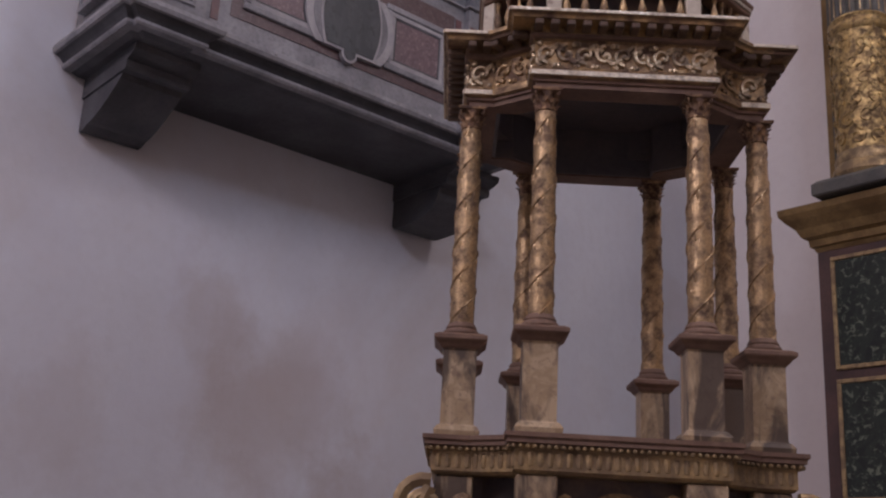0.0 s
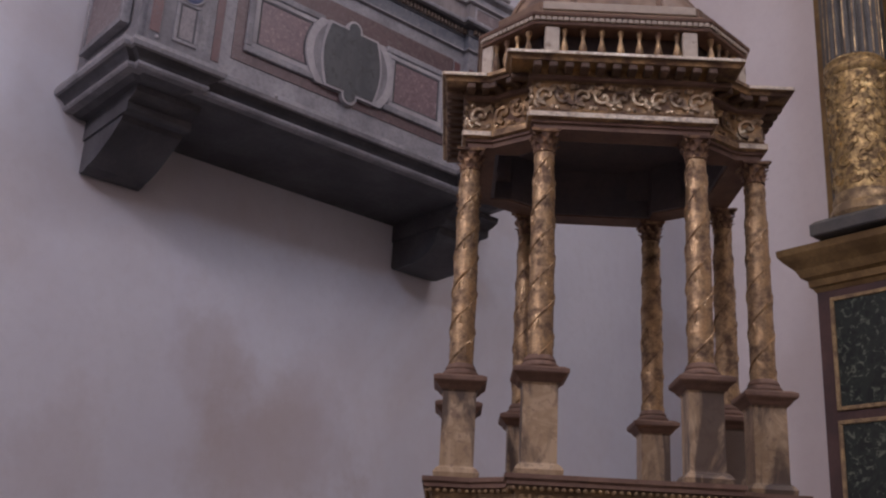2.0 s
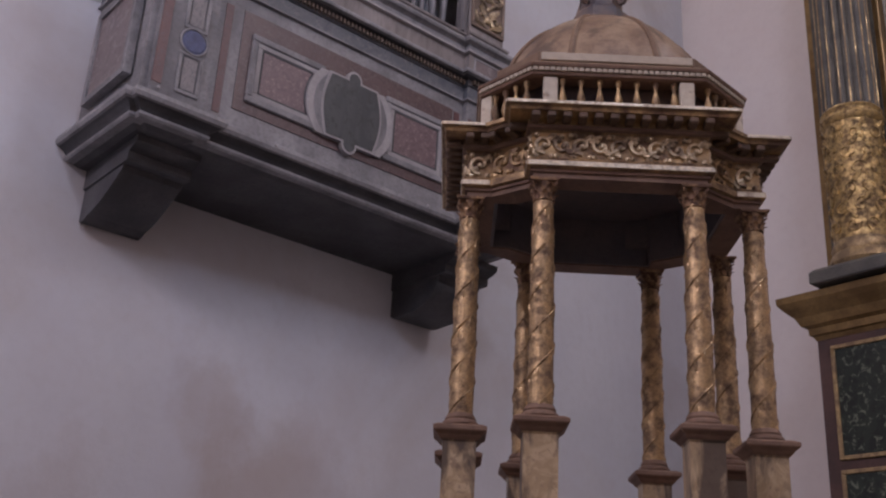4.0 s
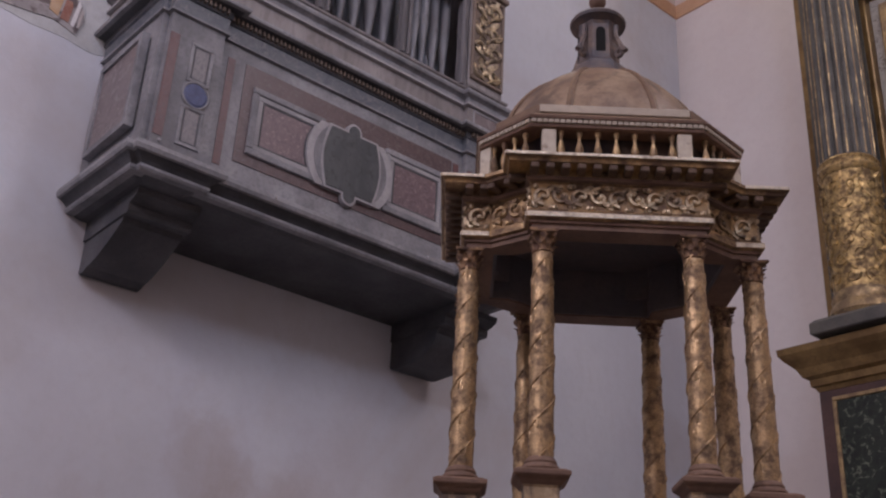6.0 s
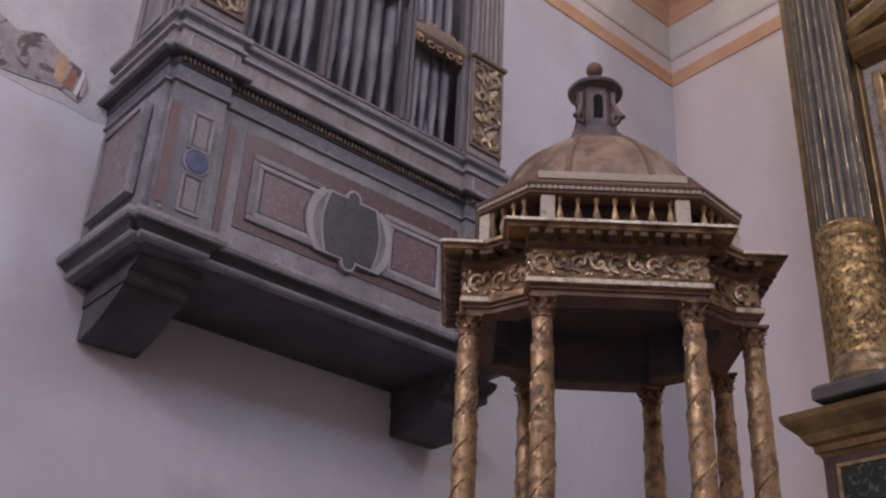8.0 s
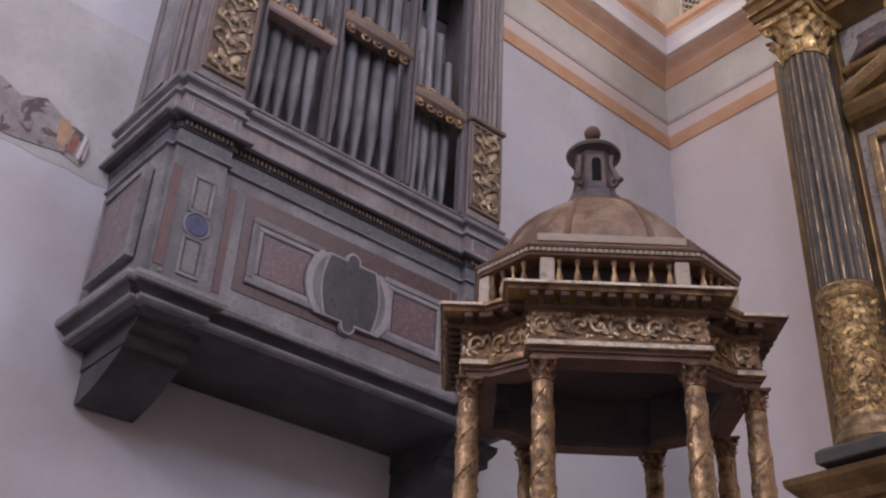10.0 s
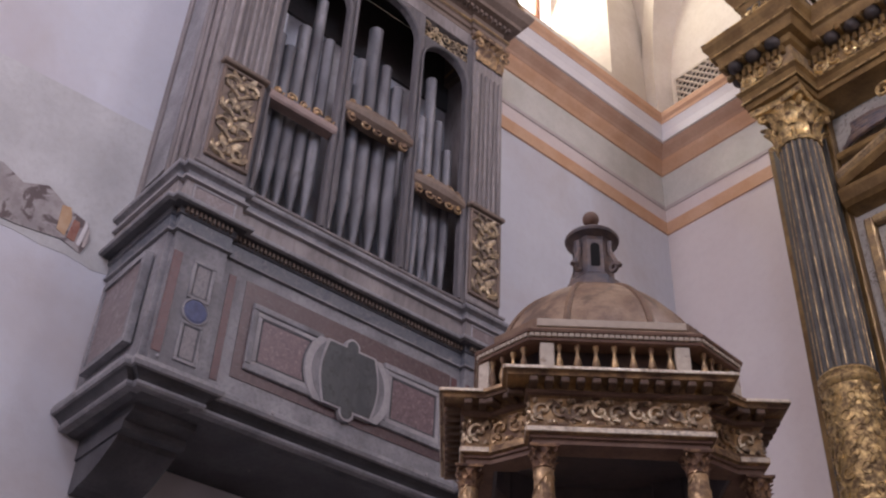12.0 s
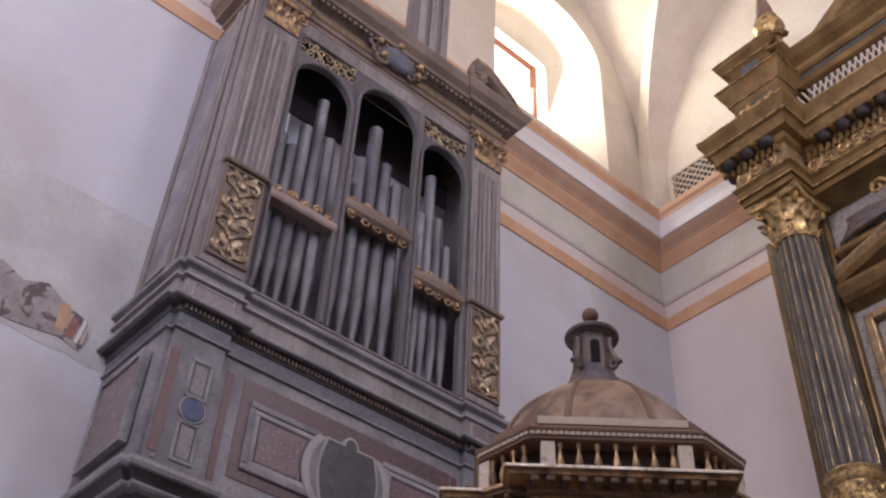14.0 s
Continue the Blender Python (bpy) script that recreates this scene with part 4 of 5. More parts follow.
# carved pierced spandrels over the arches
for ya, yb, zt in (BAYS[0], BAYS[2]):
    for j in range(7):
        sp = bmesh.new()
        cy = ya + 0.02 + (yb - ya - 0.04) * j / 6
        base = zt + 0.10 - 0.03 * (1 - abs(j - 3) / 3)
        for q in range(2):
            scroll(sp, lambda p, w2, w, cy=cy, base=base, q=q: Vector((XC - 0.02 + w, cy + p, base + q * 0.11 + w2)), (0, 0), 0.055, 1.4, 1 if (j + q) % 2 else -1, j, 0.012, 12)
        op("pierced_spandrel", sp, GOLD_OLD, "pierced carved scrollwork above the arches", None, True)

OUTO = [(XW + 0.001, OY0 + 0.02), (XC + 0.03, OY0 + 0.02), (XC + 0.03, OY0 + 0.40), (XC, OY0 + 0.40), (XC, GY1 - 0.40), (XC + 0.03, GY1 - 0.40), (XC + 0.03, GY1 - 0.02), (XW + 0.001, GY1 - 0.02), (XW + 0.001, GY1 - 0.14), (XC - 0.12, GY1 - 0.14), (XC - 0.12, OY0 + 0.14), (XW + 0.001, OY0 + 0.14)]


def wall_loft(out, prof):
    bm = bmesh.new()
    rings = []
    for d, z in prof:
        mv = [q if i < 8 else Vector(out[i]) for i, q in enumerate(offset(out, d))]
        rings.append([bm.verts.new((XW + 0.001 if i in (0, 7, 8, 11) else p.x, p.y, z)) for i, p in enumerate(mv)])
    n = len(out)
    for a, b in zip(rings, rings[1:]):
        for i in range(n):
            bm.faces.new((a[i], a[(i + 1) % n], b[(i + 1) % n], b[i]))
    bm.faces.new(list(reversed(rings[0])))
    bm.faces.new(rings[-1])
    return bm


op("architrave", wall_loft(OUTO, [(0, 8.921), (0.0, 8.97), (0.02, 8.975), (0.02, 9.02), (0.035, 9.03)]), CASE_BROWN)
op("gilt_fillet", wall_loft(OUTO, [(0.03, 9.031), (0.045, 9.04), (0.045, 9.06), (0.02, 9.065)]), GOLD_DULL, "rubbed gilt fillet")
op("entablature_frieze", wall_loft(OUTO, [(0.005, 9.066), (0.005, 9.17)]), CASE_BROWN)
op("blocking_course", wall_loft(OUTO, [(0.02, 9.4005), (0.045, 9.43), (0.045, 9.55), (0.065, 9.57), (0.0, 9.59)]), CASE_BROWN)
op("crown_cornice", wall_loft(OUTO, [(0.01, 9.171), (0.04, 9.18), (0.05, 9.21), (0.12, 9.22), (0.125, 9.26), (0.18, 9.30), (0.21, 9.36), (0.215, 9.39), (0.0, 9.40)]), CASE_BROWN, "brown projecting cornice")
for i in range(46):
    y = OY0 + 0.0 + i * (GY1 - OY0) / 45
    op("cornice_dentil", boxed(XC + 0.05, XC + 0.10, y - 0.016, y + 0.016, 9.175, 9.215), CASE_BROWN)
crest = op("crest", ball(bmesh.new(), (XC + 0.07, 3.32, 9.12), 0.15, 0.45, 1.35, 0.85, 14, 10), CREST_SLATE, "slate-blue carved shell crest", None, True)
for s in (-1, 1):
    for j in range(3):
        op("crest_scroll", scroll(bmesh.new(), lambda p, q, w, s=s, j=j: Vector((XC + 0.06 + w, 3.32 + s * (0.18 + j * 0.05) + p, 9.10 + (j - 1) * 0.07 + q)), (0, 0), 0.07, 1.3, s, j, 0.022, 12), CASE_BROWN, "dark carved scroll", crest, True)
for dy, dz in ((-0.24, 0.05), (-0.02, 0.16), (0.22, 0.06), (-0.18, -0.09), (0.2, -0.08)):
    op("gilt_boss", ball(bmesh.new(), (XC + 0.13, 3.32 + dy, 9.10 + dz), 0.032), GOLD, "small gilded ball", None, True)
# scrolled pediment ends and central attic block over the cornice
for s, yb in ((1, OY0 - 0.02), (-1, GY1 + 0.16)):
    pd = bmesh.new()
    xs_ = XC + 0.10
    pts = [(xs_, yb + s * 0.62 * q, 9.44 + 0.34 * math.sin(q * 1.75)) for q in [i / 10 for i in range(11)]]
    tube(pd, pts, [0.045 + 0.035 * i / 10 for i in range(11)], 8)
    scroll(pd, lambda p, q, w, yb=yb, s=s: Vector((xs_ + w, yb + s * 0.60 + p, 9.66 + q)), (0, 0), 0.12, 1.4, s, 1.57, 0.05, 16)
    op("pediment_scroll", pd, CASE_BROWN, "curved broken pediment end", None, True)
    op("pediment_edge", tube(bmesh.new(), [(x + 0.05, y, z + 0.06) for x, y, z in pts], 0.018, 6), GOLD_DULL, "gilt edge", None, True)
op("attic_block", boxed(XC - 0.15, XC + 0.05, 3.50, 3.90, 9.4205, 10.9, bevel=0.02), CASE_WOOD)
for y in (3.52, 3.66, 3.80):
    op("attic_strip", boxed(XC + 0.05, XC + 0.08, y, y + 0.08, 9.402, 10.9, bevel=0.01), CASE_WOOD)


# ---- the tabernacle temple ----
TC, TPH = (-1.9645, 2.2673), 48.93
temple = thing("tabernacle_temple", pose(TC[0], TC[1], 1.06, 0, 0, TPH), "gilded wooden temple-shaped tabernacle with eight columns and a brown dome", "tabernacle")
TB = 1.06


def tp(nm, bm, m, lab="", par=None, sm=False):
    """A part of the temple; heights are given from the floor."""
    bm.transform(Matrix.Translation((0, 0, -TB)))
    return part(nm, bm, m, par or temple, lab, False, sm)


def around(q):
    """Mirrors the front right quarter outline into the whole outline, counter-clockwise."""
    r = list(q)
    top = [(x, -y) for x, y in reversed(q)]
    left = [(-x, -y) for x, y in q]
    bot = [(-x, y) for x, y in reversed(q)]
    return r + top + left + bot


A, B, AD, BD = 0.208, 0.410, 0.185, 0.333
PLAN = around([(0.246, -0.371), (0.246, -0.300), (0.350, -0.225), (0.425, -0.225)])
BASE = around([(0.246, -0.371), (0.246, -0.300), (0.360, -0.225), (0.450, -0.225)])
INNER = [(x * 0.80, y * 0.78) for x, y in PLAN]
OCT = around([(0.250, -0.370), (0.392, -0.225)])
COLS = [(A, -BD), (-A, -BD), (A, BD), (-A, BD), (B, -AD), (-B, -AD), (B, AD), (-B, AD)]


def shared(nm, me, at, par, lab="", turn=0.0):
    ob = new(nm, me)
    ob.parent = par
    ob.location = (at[0], at[1], at[2] if len(at) > 2 else 0)
    ob.rotation_euler[2] = turn
    return tagged(ob, lab)


# plinth course with gadroons
tp("plinth_core", loft(bmesh.new(), BASE, [(0.012, 1.826), (0.020, 1.834), (0.020, 1.885), (0.030, 1.893)]), GOLD_DULL, "worn gilded plinth")
tp("plinth_cap", loft(bmesh.new(), BASE, [(0.030, 1.894), (0.040, 1.898), (0.040, 1.907), (0.046, 1.912), (0.046, 1.923), (0.020, 1.926)]), TEMPLE_WOOD, "brown moulded top of the plinth")


def along(poly, d, step):
    """Places every step along the outline moved out by d: point and outward angle."""
    out = []
    q = offset(poly, d)
    for i in range(len(q)):
        a, b = q[i], q[(i + 1) % len(q)]
        e = b - a
        n = max(1, int(e.length / step))
        for k in range(n):
            p = a + e * ((k + 0.5) / n)
            out.append((p.x, p.y, math.atan2(-e.x, e.y)))
    return out


gad = bmesh.new()
lathe(gad, [(0.001, -0.020), (0.0085, -0.016), (0.0100, 0.0), (0.0085, 0.016), (0.001, 0.020)], 8)
gad_me = mesh_of("gadroon", gad, GOLD_DULL, True)
for x, y, a in along(BASE, 0.0150, 0.023):
    shared("gadroon", gad_me, (x, y, 1.860 - TB), temple)
bead = bmesh.new()
ball(bead, (0, 0, 0), 0.0062, u=7, v=5)
bead_me = mesh_of("bead", bead, GOLD_DULL, True)
for x, y, a in along(BASE, 0.033, 0.017):
    shared("bead", bead_me, (x, y, 1.889 - TB), temple)

# pedestals, columns and capitals
pb = bmesh.new()
sq = lambda h: [(h, -h), (h, h), (-h, h), (-h, -h)]
loft(pb, sq(0.0445), [(0.014, 0), (0.016, 0.012), (0.008, 0.024), (0.001, 0.028), (0.0, 0.032), (0.0, 0.225), (0.004, 0.230)])
ped_me = mesh_of("pedestal", pb, PEDESTAL_PAINT)
pc = bmesh.new()
loft(pc, sq(0.0445), [(0.005, 0.2305), (0.010, 0.236), (0.014, 0.242), (0.024, 0.250), (0.0265, 0.254), (0.0265, 0.263), (0.014, 0.270)])
cap_me = mesh_of("pedestal_cap", pc, TEMPLE_WOOD)
cb = bmesh.new()
lathe(cb, [(0.047, 0), (0.050, 0.006), (0.048, 0.013), (0.041, 0.018), (0.0425, 0.023), (0.039, 0.030), (0.034, 0.036)], 20)
base_me = mesh_of("column_base", cb, TEMPLE_WOOD, True)


def shaft_mesh(seed):
    rnd = random.Random(seed)
    bm = bmesh.new()
    H = 0.585
    R = lambda s: 0.0335 * (1 - 0.20 * s) + 0.003 * math.sin(s * 3.0)
    lathe(bm, [(R(i / 14), H * i / 14) for i in range(15)], 16)
    for ph in (0.0, math.pi):
        pts = [(R(s) * 1.02 * math.cos(ph + s * 17), R(s) * 1.02 * math.sin(ph + s * 17), H * s) for s in [i / 72 for i in range(73)]]
        tube(bm, pts, 0.0030, 5)
        for k in range(21):
            s = (k + 0.5 + rnd.uniform(-0.3, 0.3)) / 21
            a = ph + s * 17 + 0.45
            o, sd = Vector((math.cos(a), math.sin(a), 0)), Vector((-math.sin(a), math.cos(a), 0))
            ball(bm, (o.x * R(s) * 0.88, o.y * R(s) * 0.88, H * s), 0.0095, 0.70, 0.70, 2.0, 7, 6)
            b = a + 1.1
            ball(bm, (R(s) * 0.90 * math.cos(b), R(s) * 0.90 * math.sin(b), H * s + 0.012), 0.0075, 0.6, 0.6, 1.6, 6, 5)
    return mesh_of("column_shaft", bm, GOLD_COLUMN, True)


shafts = [shaft_mesh(1), shaft_mesh(2)]
cap_meshes = [(nm, mesh_of(nm, bm, CAP_BROWN, True)) for nm, bm in capital_pieces((0, 0), 0.0, 0.064, 0.0275)]
for i, (x, y) in enumerate(COLS):
    shared("pedestal", ped_me, (x, y, 1.926 - TB), temple, "worn marbled pedestal with rubbed paint")
    shared("pedestal_cap", cap_me, (x, y, 1.926 - TB), temple)
    shared("column_base", base_me, (x, y, 2.197 - TB), temple)
    shared("column_shaft", shafts[i % 2], (x, y, 2.226 - TB), temple, "gilded column wound with carved vines", i * 1.3)
    cap = shared("capital", cap_meshes[0][1], (x, y, 2.804 - TB), temple, "gilded leafy capital")
    for nm, me in cap_meshes[1:]:
        shared(nm, me, (0, 0, 0), cap)

# entablature
tp("architrave", loft(bmesh.new(), PLAN, [(-0.004, 2.868), (-0.004, 2.882), (0.003, 2.884), (0.003, 2.892)], inner=INNER), TEMPLE_WOOD)
tp("architrave_fillet", loft(bmesh.new(), PLAN, [(0.004, 2.8925), (0.013, 2.896), (0.013, 2.914), (0.009, 2.917)], inner=INNER), BROWN_GILT, "brown rubbed gilded fillet")


def highlight_strips(name, z0, z1, d, lab):
    """Highlight painted as strips on the outline's straight faces; the slanting faces stay brown."""
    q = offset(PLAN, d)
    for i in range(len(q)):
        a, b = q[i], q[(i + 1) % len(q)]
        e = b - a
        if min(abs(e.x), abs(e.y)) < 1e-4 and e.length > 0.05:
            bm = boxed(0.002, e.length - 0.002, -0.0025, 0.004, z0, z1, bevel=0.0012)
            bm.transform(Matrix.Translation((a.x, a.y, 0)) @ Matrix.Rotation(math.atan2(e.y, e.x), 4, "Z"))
            tp(name, bm, GOLD_LIT, lab)


highlight_strips("fillet_strip", 2.8975, 2.9125, 0.013, "gilded strip painted bright as a highlight")
tp("frieze_bead", loft(bmesh.new(), PLAN, [(0.0, 2.9172), (0.006, 2.9185), (0.007, 2.924), (0.001, 2.928)], inner=INNER), BROWN_GILT)
fz = tp("frieze", loft(bmesh.new(), PLAN, [(0.0, 2.9285), (0.0, 3.006), (0.006, 3.010)], inner=INNER), BROWN_GILT, "brown frieze with gilded carved scrolls")


def frieze_scroll(c, w, s, m):
    """One carved scroll with its two leaves on a face of the frieze."""
    bm = bmesh.new()
    scroll(bm, lambda p, q, o: m @ Vector((p, -o, q)), (c, 2.967), min(0.033, w * 0.55), 1.05, s, 1.57 * s, 0.0072, 16)
    ball(bm, m @ Vector((c, -0.004, 2.963)), 0.0085, u=7, v=5)
    for q in (-1, 1):
        leaf(bm, m @ Vector((c + q * w * 0.12, -0.004, 2.967 - s * q * 0.012)), m.to_3x3() @ Vector((q * 0.8, 0, -s * q * 0.6)), m.to_3x3() @ Vector((0, -1, 0)), m.to_3x3() @ Vector((s * q * 0.6, 0, q * 0.8)), 0.032, 0.022, 0.2, 0.002)
        tube(bm, [m @ Vector((c + q * w * u, -0.003, 2.963 - s * q * v)) for u, v in ((0.30, 0.030), (0.42, 0.034), (0.54, 0.026), (0.58, 0.012))], [0.004, 0.0065, 0.006, 0.003], 5)
        ball(bm, m @ Vector((c + q * w * 0.40, -0.004, 2.963 + s * q * 0.033)), 0.0085, u=6, v=5)
    return bm


def facing(p, q):
    """A frame whose x runs from p to q along an outer face and whose -y looks outwards."""
    p, q = Vector(p), Vector(q)
    return Matrix.Translation((p.x, p.y, 0)) @ Matrix.Rotation(math.atan2(q.y - p.y, q.x - p.x), 4, "Z"), (q - p).length


for i in range(len(PLAN)):
    m, ln = facing(PLAN[i], PLAN[(i + 1) % len(PLAN)])
    if ln > 0.06:
        n = max(1, round(ln / 0.054))
        for j in range(n):
            w = (ln - 0.016) / n
            # scrolls on straight faces get the gilding that looks lit
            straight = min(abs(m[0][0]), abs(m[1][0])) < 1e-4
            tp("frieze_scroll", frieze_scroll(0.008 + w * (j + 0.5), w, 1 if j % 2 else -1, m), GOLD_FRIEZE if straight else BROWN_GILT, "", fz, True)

tp("bed_moulding", loft(bmesh.new(), PLAN, [(0.004, 3.0105), (0.014, 3.015), (0.016, 3.024)], inner=INNER), TEMPLE_WOOD)
mod = boxed(-0.012, 0.012, -0.048, 0.0, 0.0, 0.018, bevel=0.003)
mod_me = mesh_of("modillion", mod, MODILLION_WOOD)
for x, y, a in along(PLAN, 0.016, 0.042):
    shared("modillion", mod_me, (x, y, 3.0245 - TB), temple, "", a + math.pi / 2)
tp("corona_board", loft(bmesh.new(), PLAN, [(0.014, 3.0245), (0.014, 3.042), (0.066, 3.0425), (0.068, 3.050), (0.072, 3.053)], inner=INNER), BROWN_GILT, "brown rubbed cornice board")
tp("corona", loft(bmesh.new(), PLAN, [(0.072, 3.0532), (0.078, 3.055), (0.078, 3.066), (0.030, 3.070)], inner=INNER), BROWN_GILT, "brown gilded cornice edge")
highlight_strips("corona_strip", 3.0555, 3.0655, 0.078, "painted highlight along the gilded cornice edge")
tp("inner_ceiling", loft(bmesh.new(), [(x * 0.9, y * 0.9) for x, y in OCT], [(0, 3.03), (0, 3.05)]), TEMPLE_INNER, "ceiling inside the temple, darkened for shade")
drum = bmesh.new()
rg = []
for r, z in ((0.335, 2.93), (0.335, 3.03), (0.30, 3.03), (0.30, 2.93)):
    rg.append([drum.verts.new((r * 1.12 * math.cos(math.tau * k / 40), r * math.sin(math.tau * k / 40), z)) for k in range(40)])
for q in range(4):
    for k in range(40):
        drum.faces.new((rg[q][k], rg[q][(k + 1) % 40], rg[(q + 1) % 4][(k + 1) % 40], rg[(q + 1) % 4][k]))
tp("inner_ring", drum, TEMPLE_INNER, "round rim under the ceiling, darkened for shade", None, True)

# lining added only to darken the inner faces
tp("inner_lining", loft(bmesh.new(), [(x * 0.797, y * 0.777) for x, y in PLAN], [(0, 2.872), (0, 3.029)], inner=[(x * 0.775, y * 0.755) for x, y in PLAN]), TEMPLE_INNER, "added lining that shades the inside of the entablature")

# balustrade and roof
OIN = [(x * 0.86, y * 0.84) for x, y in OCT]
tp("balustrade_base", loft(bmesh.new(), OCT, [(-0.004, 3.0705), (0.004, 3.074), (0.004, 3.085), (-0.008, 3.089)], inner=OIN), TEMPLE_WOOD)
tp("balustrade_back", loft(bmesh.new(), OCT, [(-0.075, 3.0708), (-0.075, 3.205)]), LANTERN_PAINT, "dark drum behind the balusters")
bl = bmesh.new()
lathe(bl, [(0.009, 0), (0.010, 0.008), (0.006, 0.014), (0.010, 0.026), (0.0128, 0.040), (0.009, 0.058), (0.0045, 0.076), (0.006, 0.086), (0.0095, 0.093), (0.0095, 0.104)], 10)
bal_me = mesh_of("baluster", bl, BROWN_GILT, True)
ivory_me = mesh_of("corner_block", boxed(-0.021, 0.021, -0.016, 0.016, 0, 0.104, bevel=0.003), BONE)
ring = offset(OCT, -0.022)
for i in range(8):
    p, q = ring[i], ring[(i + 1) % 8]
    e = q - p
    n = 7 if e.length > 0.38 else 4
    ang = math.atan2(e.y, e.x)
    ins = 0.045 if e.length > 0.38 else -0.005
    for k in range(n):
        c = p + e * ((ins + 0.035 + (e.length - 2 * ins - 0.07) * k / (n - 1)) / e.length)
        shared("baluster", bal_me, (c.x, c.y, 3.089 - TB), temple, "small turned wooden baluster")
    for s in {7: (ins / e.length, 1 - ins / e.length), 3: (ins / e.length, 1 - ins / e.length), 0: (1 - 0.004 / e.length,), 6: (0.004 / e.length,)}.get(i, ()):
        c = p + e * s
        shared("corner_block", ivory_me, (c.x, c.y, 3.089 - TB), temple, "pale ivory-coloured block in the balustrade", ang)
tp("rail", loft(bmesh.new(), OCT, [(-0.012, 3.193), (0.000, 3.196), (0.002, 3.203), (-0.004, 3.206)], inner=OIN), TEMPLE_WOOD)
den_me = mesh_of("rail_dentil", boxed(-0.0072, 0.0072, -0.007, 0.003, 0, 0.0135, bevel=0.0015), LATTICE_CREAM)
for x, y, a in along(OCT, 0.0, 0.0165):
    shared("rail_dentil", den_me, (x, y, 3.2065 - TB), temple, "", a + math.pi / 2)
tp("rail_top", loft(bmesh.new(), OCT, [(-0.004, 3.2065), (-0.004, 3.218), (0.010, 3.220), (0.012, 3.228), (0.0, 3.233)], inner=OIN), TEMPLE_WOOD)
tp("roof_slope", loft(bmesh.new(), OCT, [(-0.001, 3.2335), (-0.035, 3.262), (-0.045, 3.266)]), DOME_RIB, "brown sloping roof above the balustrade")
tp("dome_plinth", loft(bmesh.new(), OCT, [(-0.048, 3.2665), (-0.046, 3.270), (-0.046, 3.298), (-0.056, 3.302)]), DOME_RIB, "brown band round the foot of the dome")
# pale strips paint the light on the dome foot's front and back
for s_ in (-1, 1):
    tp("plinth_panel", boxed(-0.222, 0.222, s_ * 0.325 - 0.006, s_ * 0.325 + 0.006, 3.270, 3.297, bevel=0.002), LATTICE_CREAM, "strip painted pale as a highlight at the dome's foot")
dome = bmesh.new()
prof = [(0.352 * math.cos(q), 3.217 + 0.389 * math.sin(q)) for q in [0.22 + i / 13 * 1.10 for i in range(14)]]
lathe(dome, prof, 48)
dome.transform(Matrix.Diagonal((1, 0.90, 1, 1)))
dome_ob = tp("dome", dome, DOME_PAINT, "brown painted ribbed dome", None, True)
for k in range(8):
    a = math.tau * (k + 0.5) / 8
    rb = tube(bmesh.new(), [(r * 1.003 * math.cos(a), r * 0.903 * math.sin(a), z) for r, z in prof], [0.012 - 0.006 * i / 13 for i in range(14)], 6)
    tp("dome_rib", rb, DOME_RIB, "", dome_ob, True)
lan = tp("lantern", lathe(bmesh.new(), [(0.108, 3.560), (0.108, 3.590), (0.100, 3.602), (0.094, 3.640), (0.082, 3.652), (0.074, 3.662), (0.070, 3.80), (0.074, 3.815)], 8, start=math.pi / 8), LANTERN_PAINT, "dark painted octagonal lantern")
for k in range(8):
    a = -math.pi / 2 + math.tau * k / 8
    dirv = Vector((math.cos(a), math.sin(a), 0))
    dk = bmesh.new()
    sd = Vector((-dirv.y, dirv.x, 0))
    pts = [(-0.016, 3.685), (0.016, 3.685)] + [(0.016 * math.cos(math.pi * i / 6), 3.768 + 0.016 * math.sin(math.pi * i / 6)) for i in range(7)]
    # no hole is cut: a black plate paints the unlit opening
    f0 = [dk.verts.new(dirv * 0.060 + sd * p + Vector((0, 0, z))) for p, z in pts]
    f1 = [dk.verts.new(dirv * 0.0685 + sd * p + Vector((0, 0, z))) for p, z in pts]
    dk.faces.new(f1)
    for i in range(len(pts)):
        dk.faces.new((f0[i], f0[(i + 1) % len(pts)], f1[(i + 1) % len(pts)], f1[i]))
    if k % 2 == 0:
        tp("lantern_opening", dk, BLACK_VOID, "black arched plate standing for an unlit opening", lan)
    else:
        dk.free()
        vo = bmesh.new()
        fn = lambda p, q, w, dirv=dirv: dirv * (0.080 + p) + Vector((0, 0, q))
        scroll(vo, fn, (0.012, 3.680), 0.022, 1.3, 1, 0, 0.010, 10)
        tube(vo, [fn(0.024, 3.685, 0), fn(0.008, 3.725, 0), fn(-0.006, 3.760, 0), fn(-0.004, 3.80, 0)], [0.010, 0.009, 0.008, 0.009], 6)
        tp("lantern_volute", vo, LANTERN_PAINT, "", lan, True)
tp("lantern_cornice", lathe(bmesh.new(), [(0.074, 3.8155), (0.080, 3.822), (0.094, 3.828), (0.097, 3.838), (0.092, 3.846), (0.082, 3.850), (0.060, 3.862), (0.035, 3.880), (0.020, 3.886)], 24), LANTERN_PAINT, "brown moulded lantern cap", lan, True)
tp("finial_ball", ball(lathe(bmesh.new(), [(0.018, 3.884), (0.010, 3.892), (0.010, 3.90), (0.016, 3.906)], 12), (0, 0, 3.937), 0.030, u=16, v=12), TEMPLE_WOOD, "brown turned ball", lan, True)

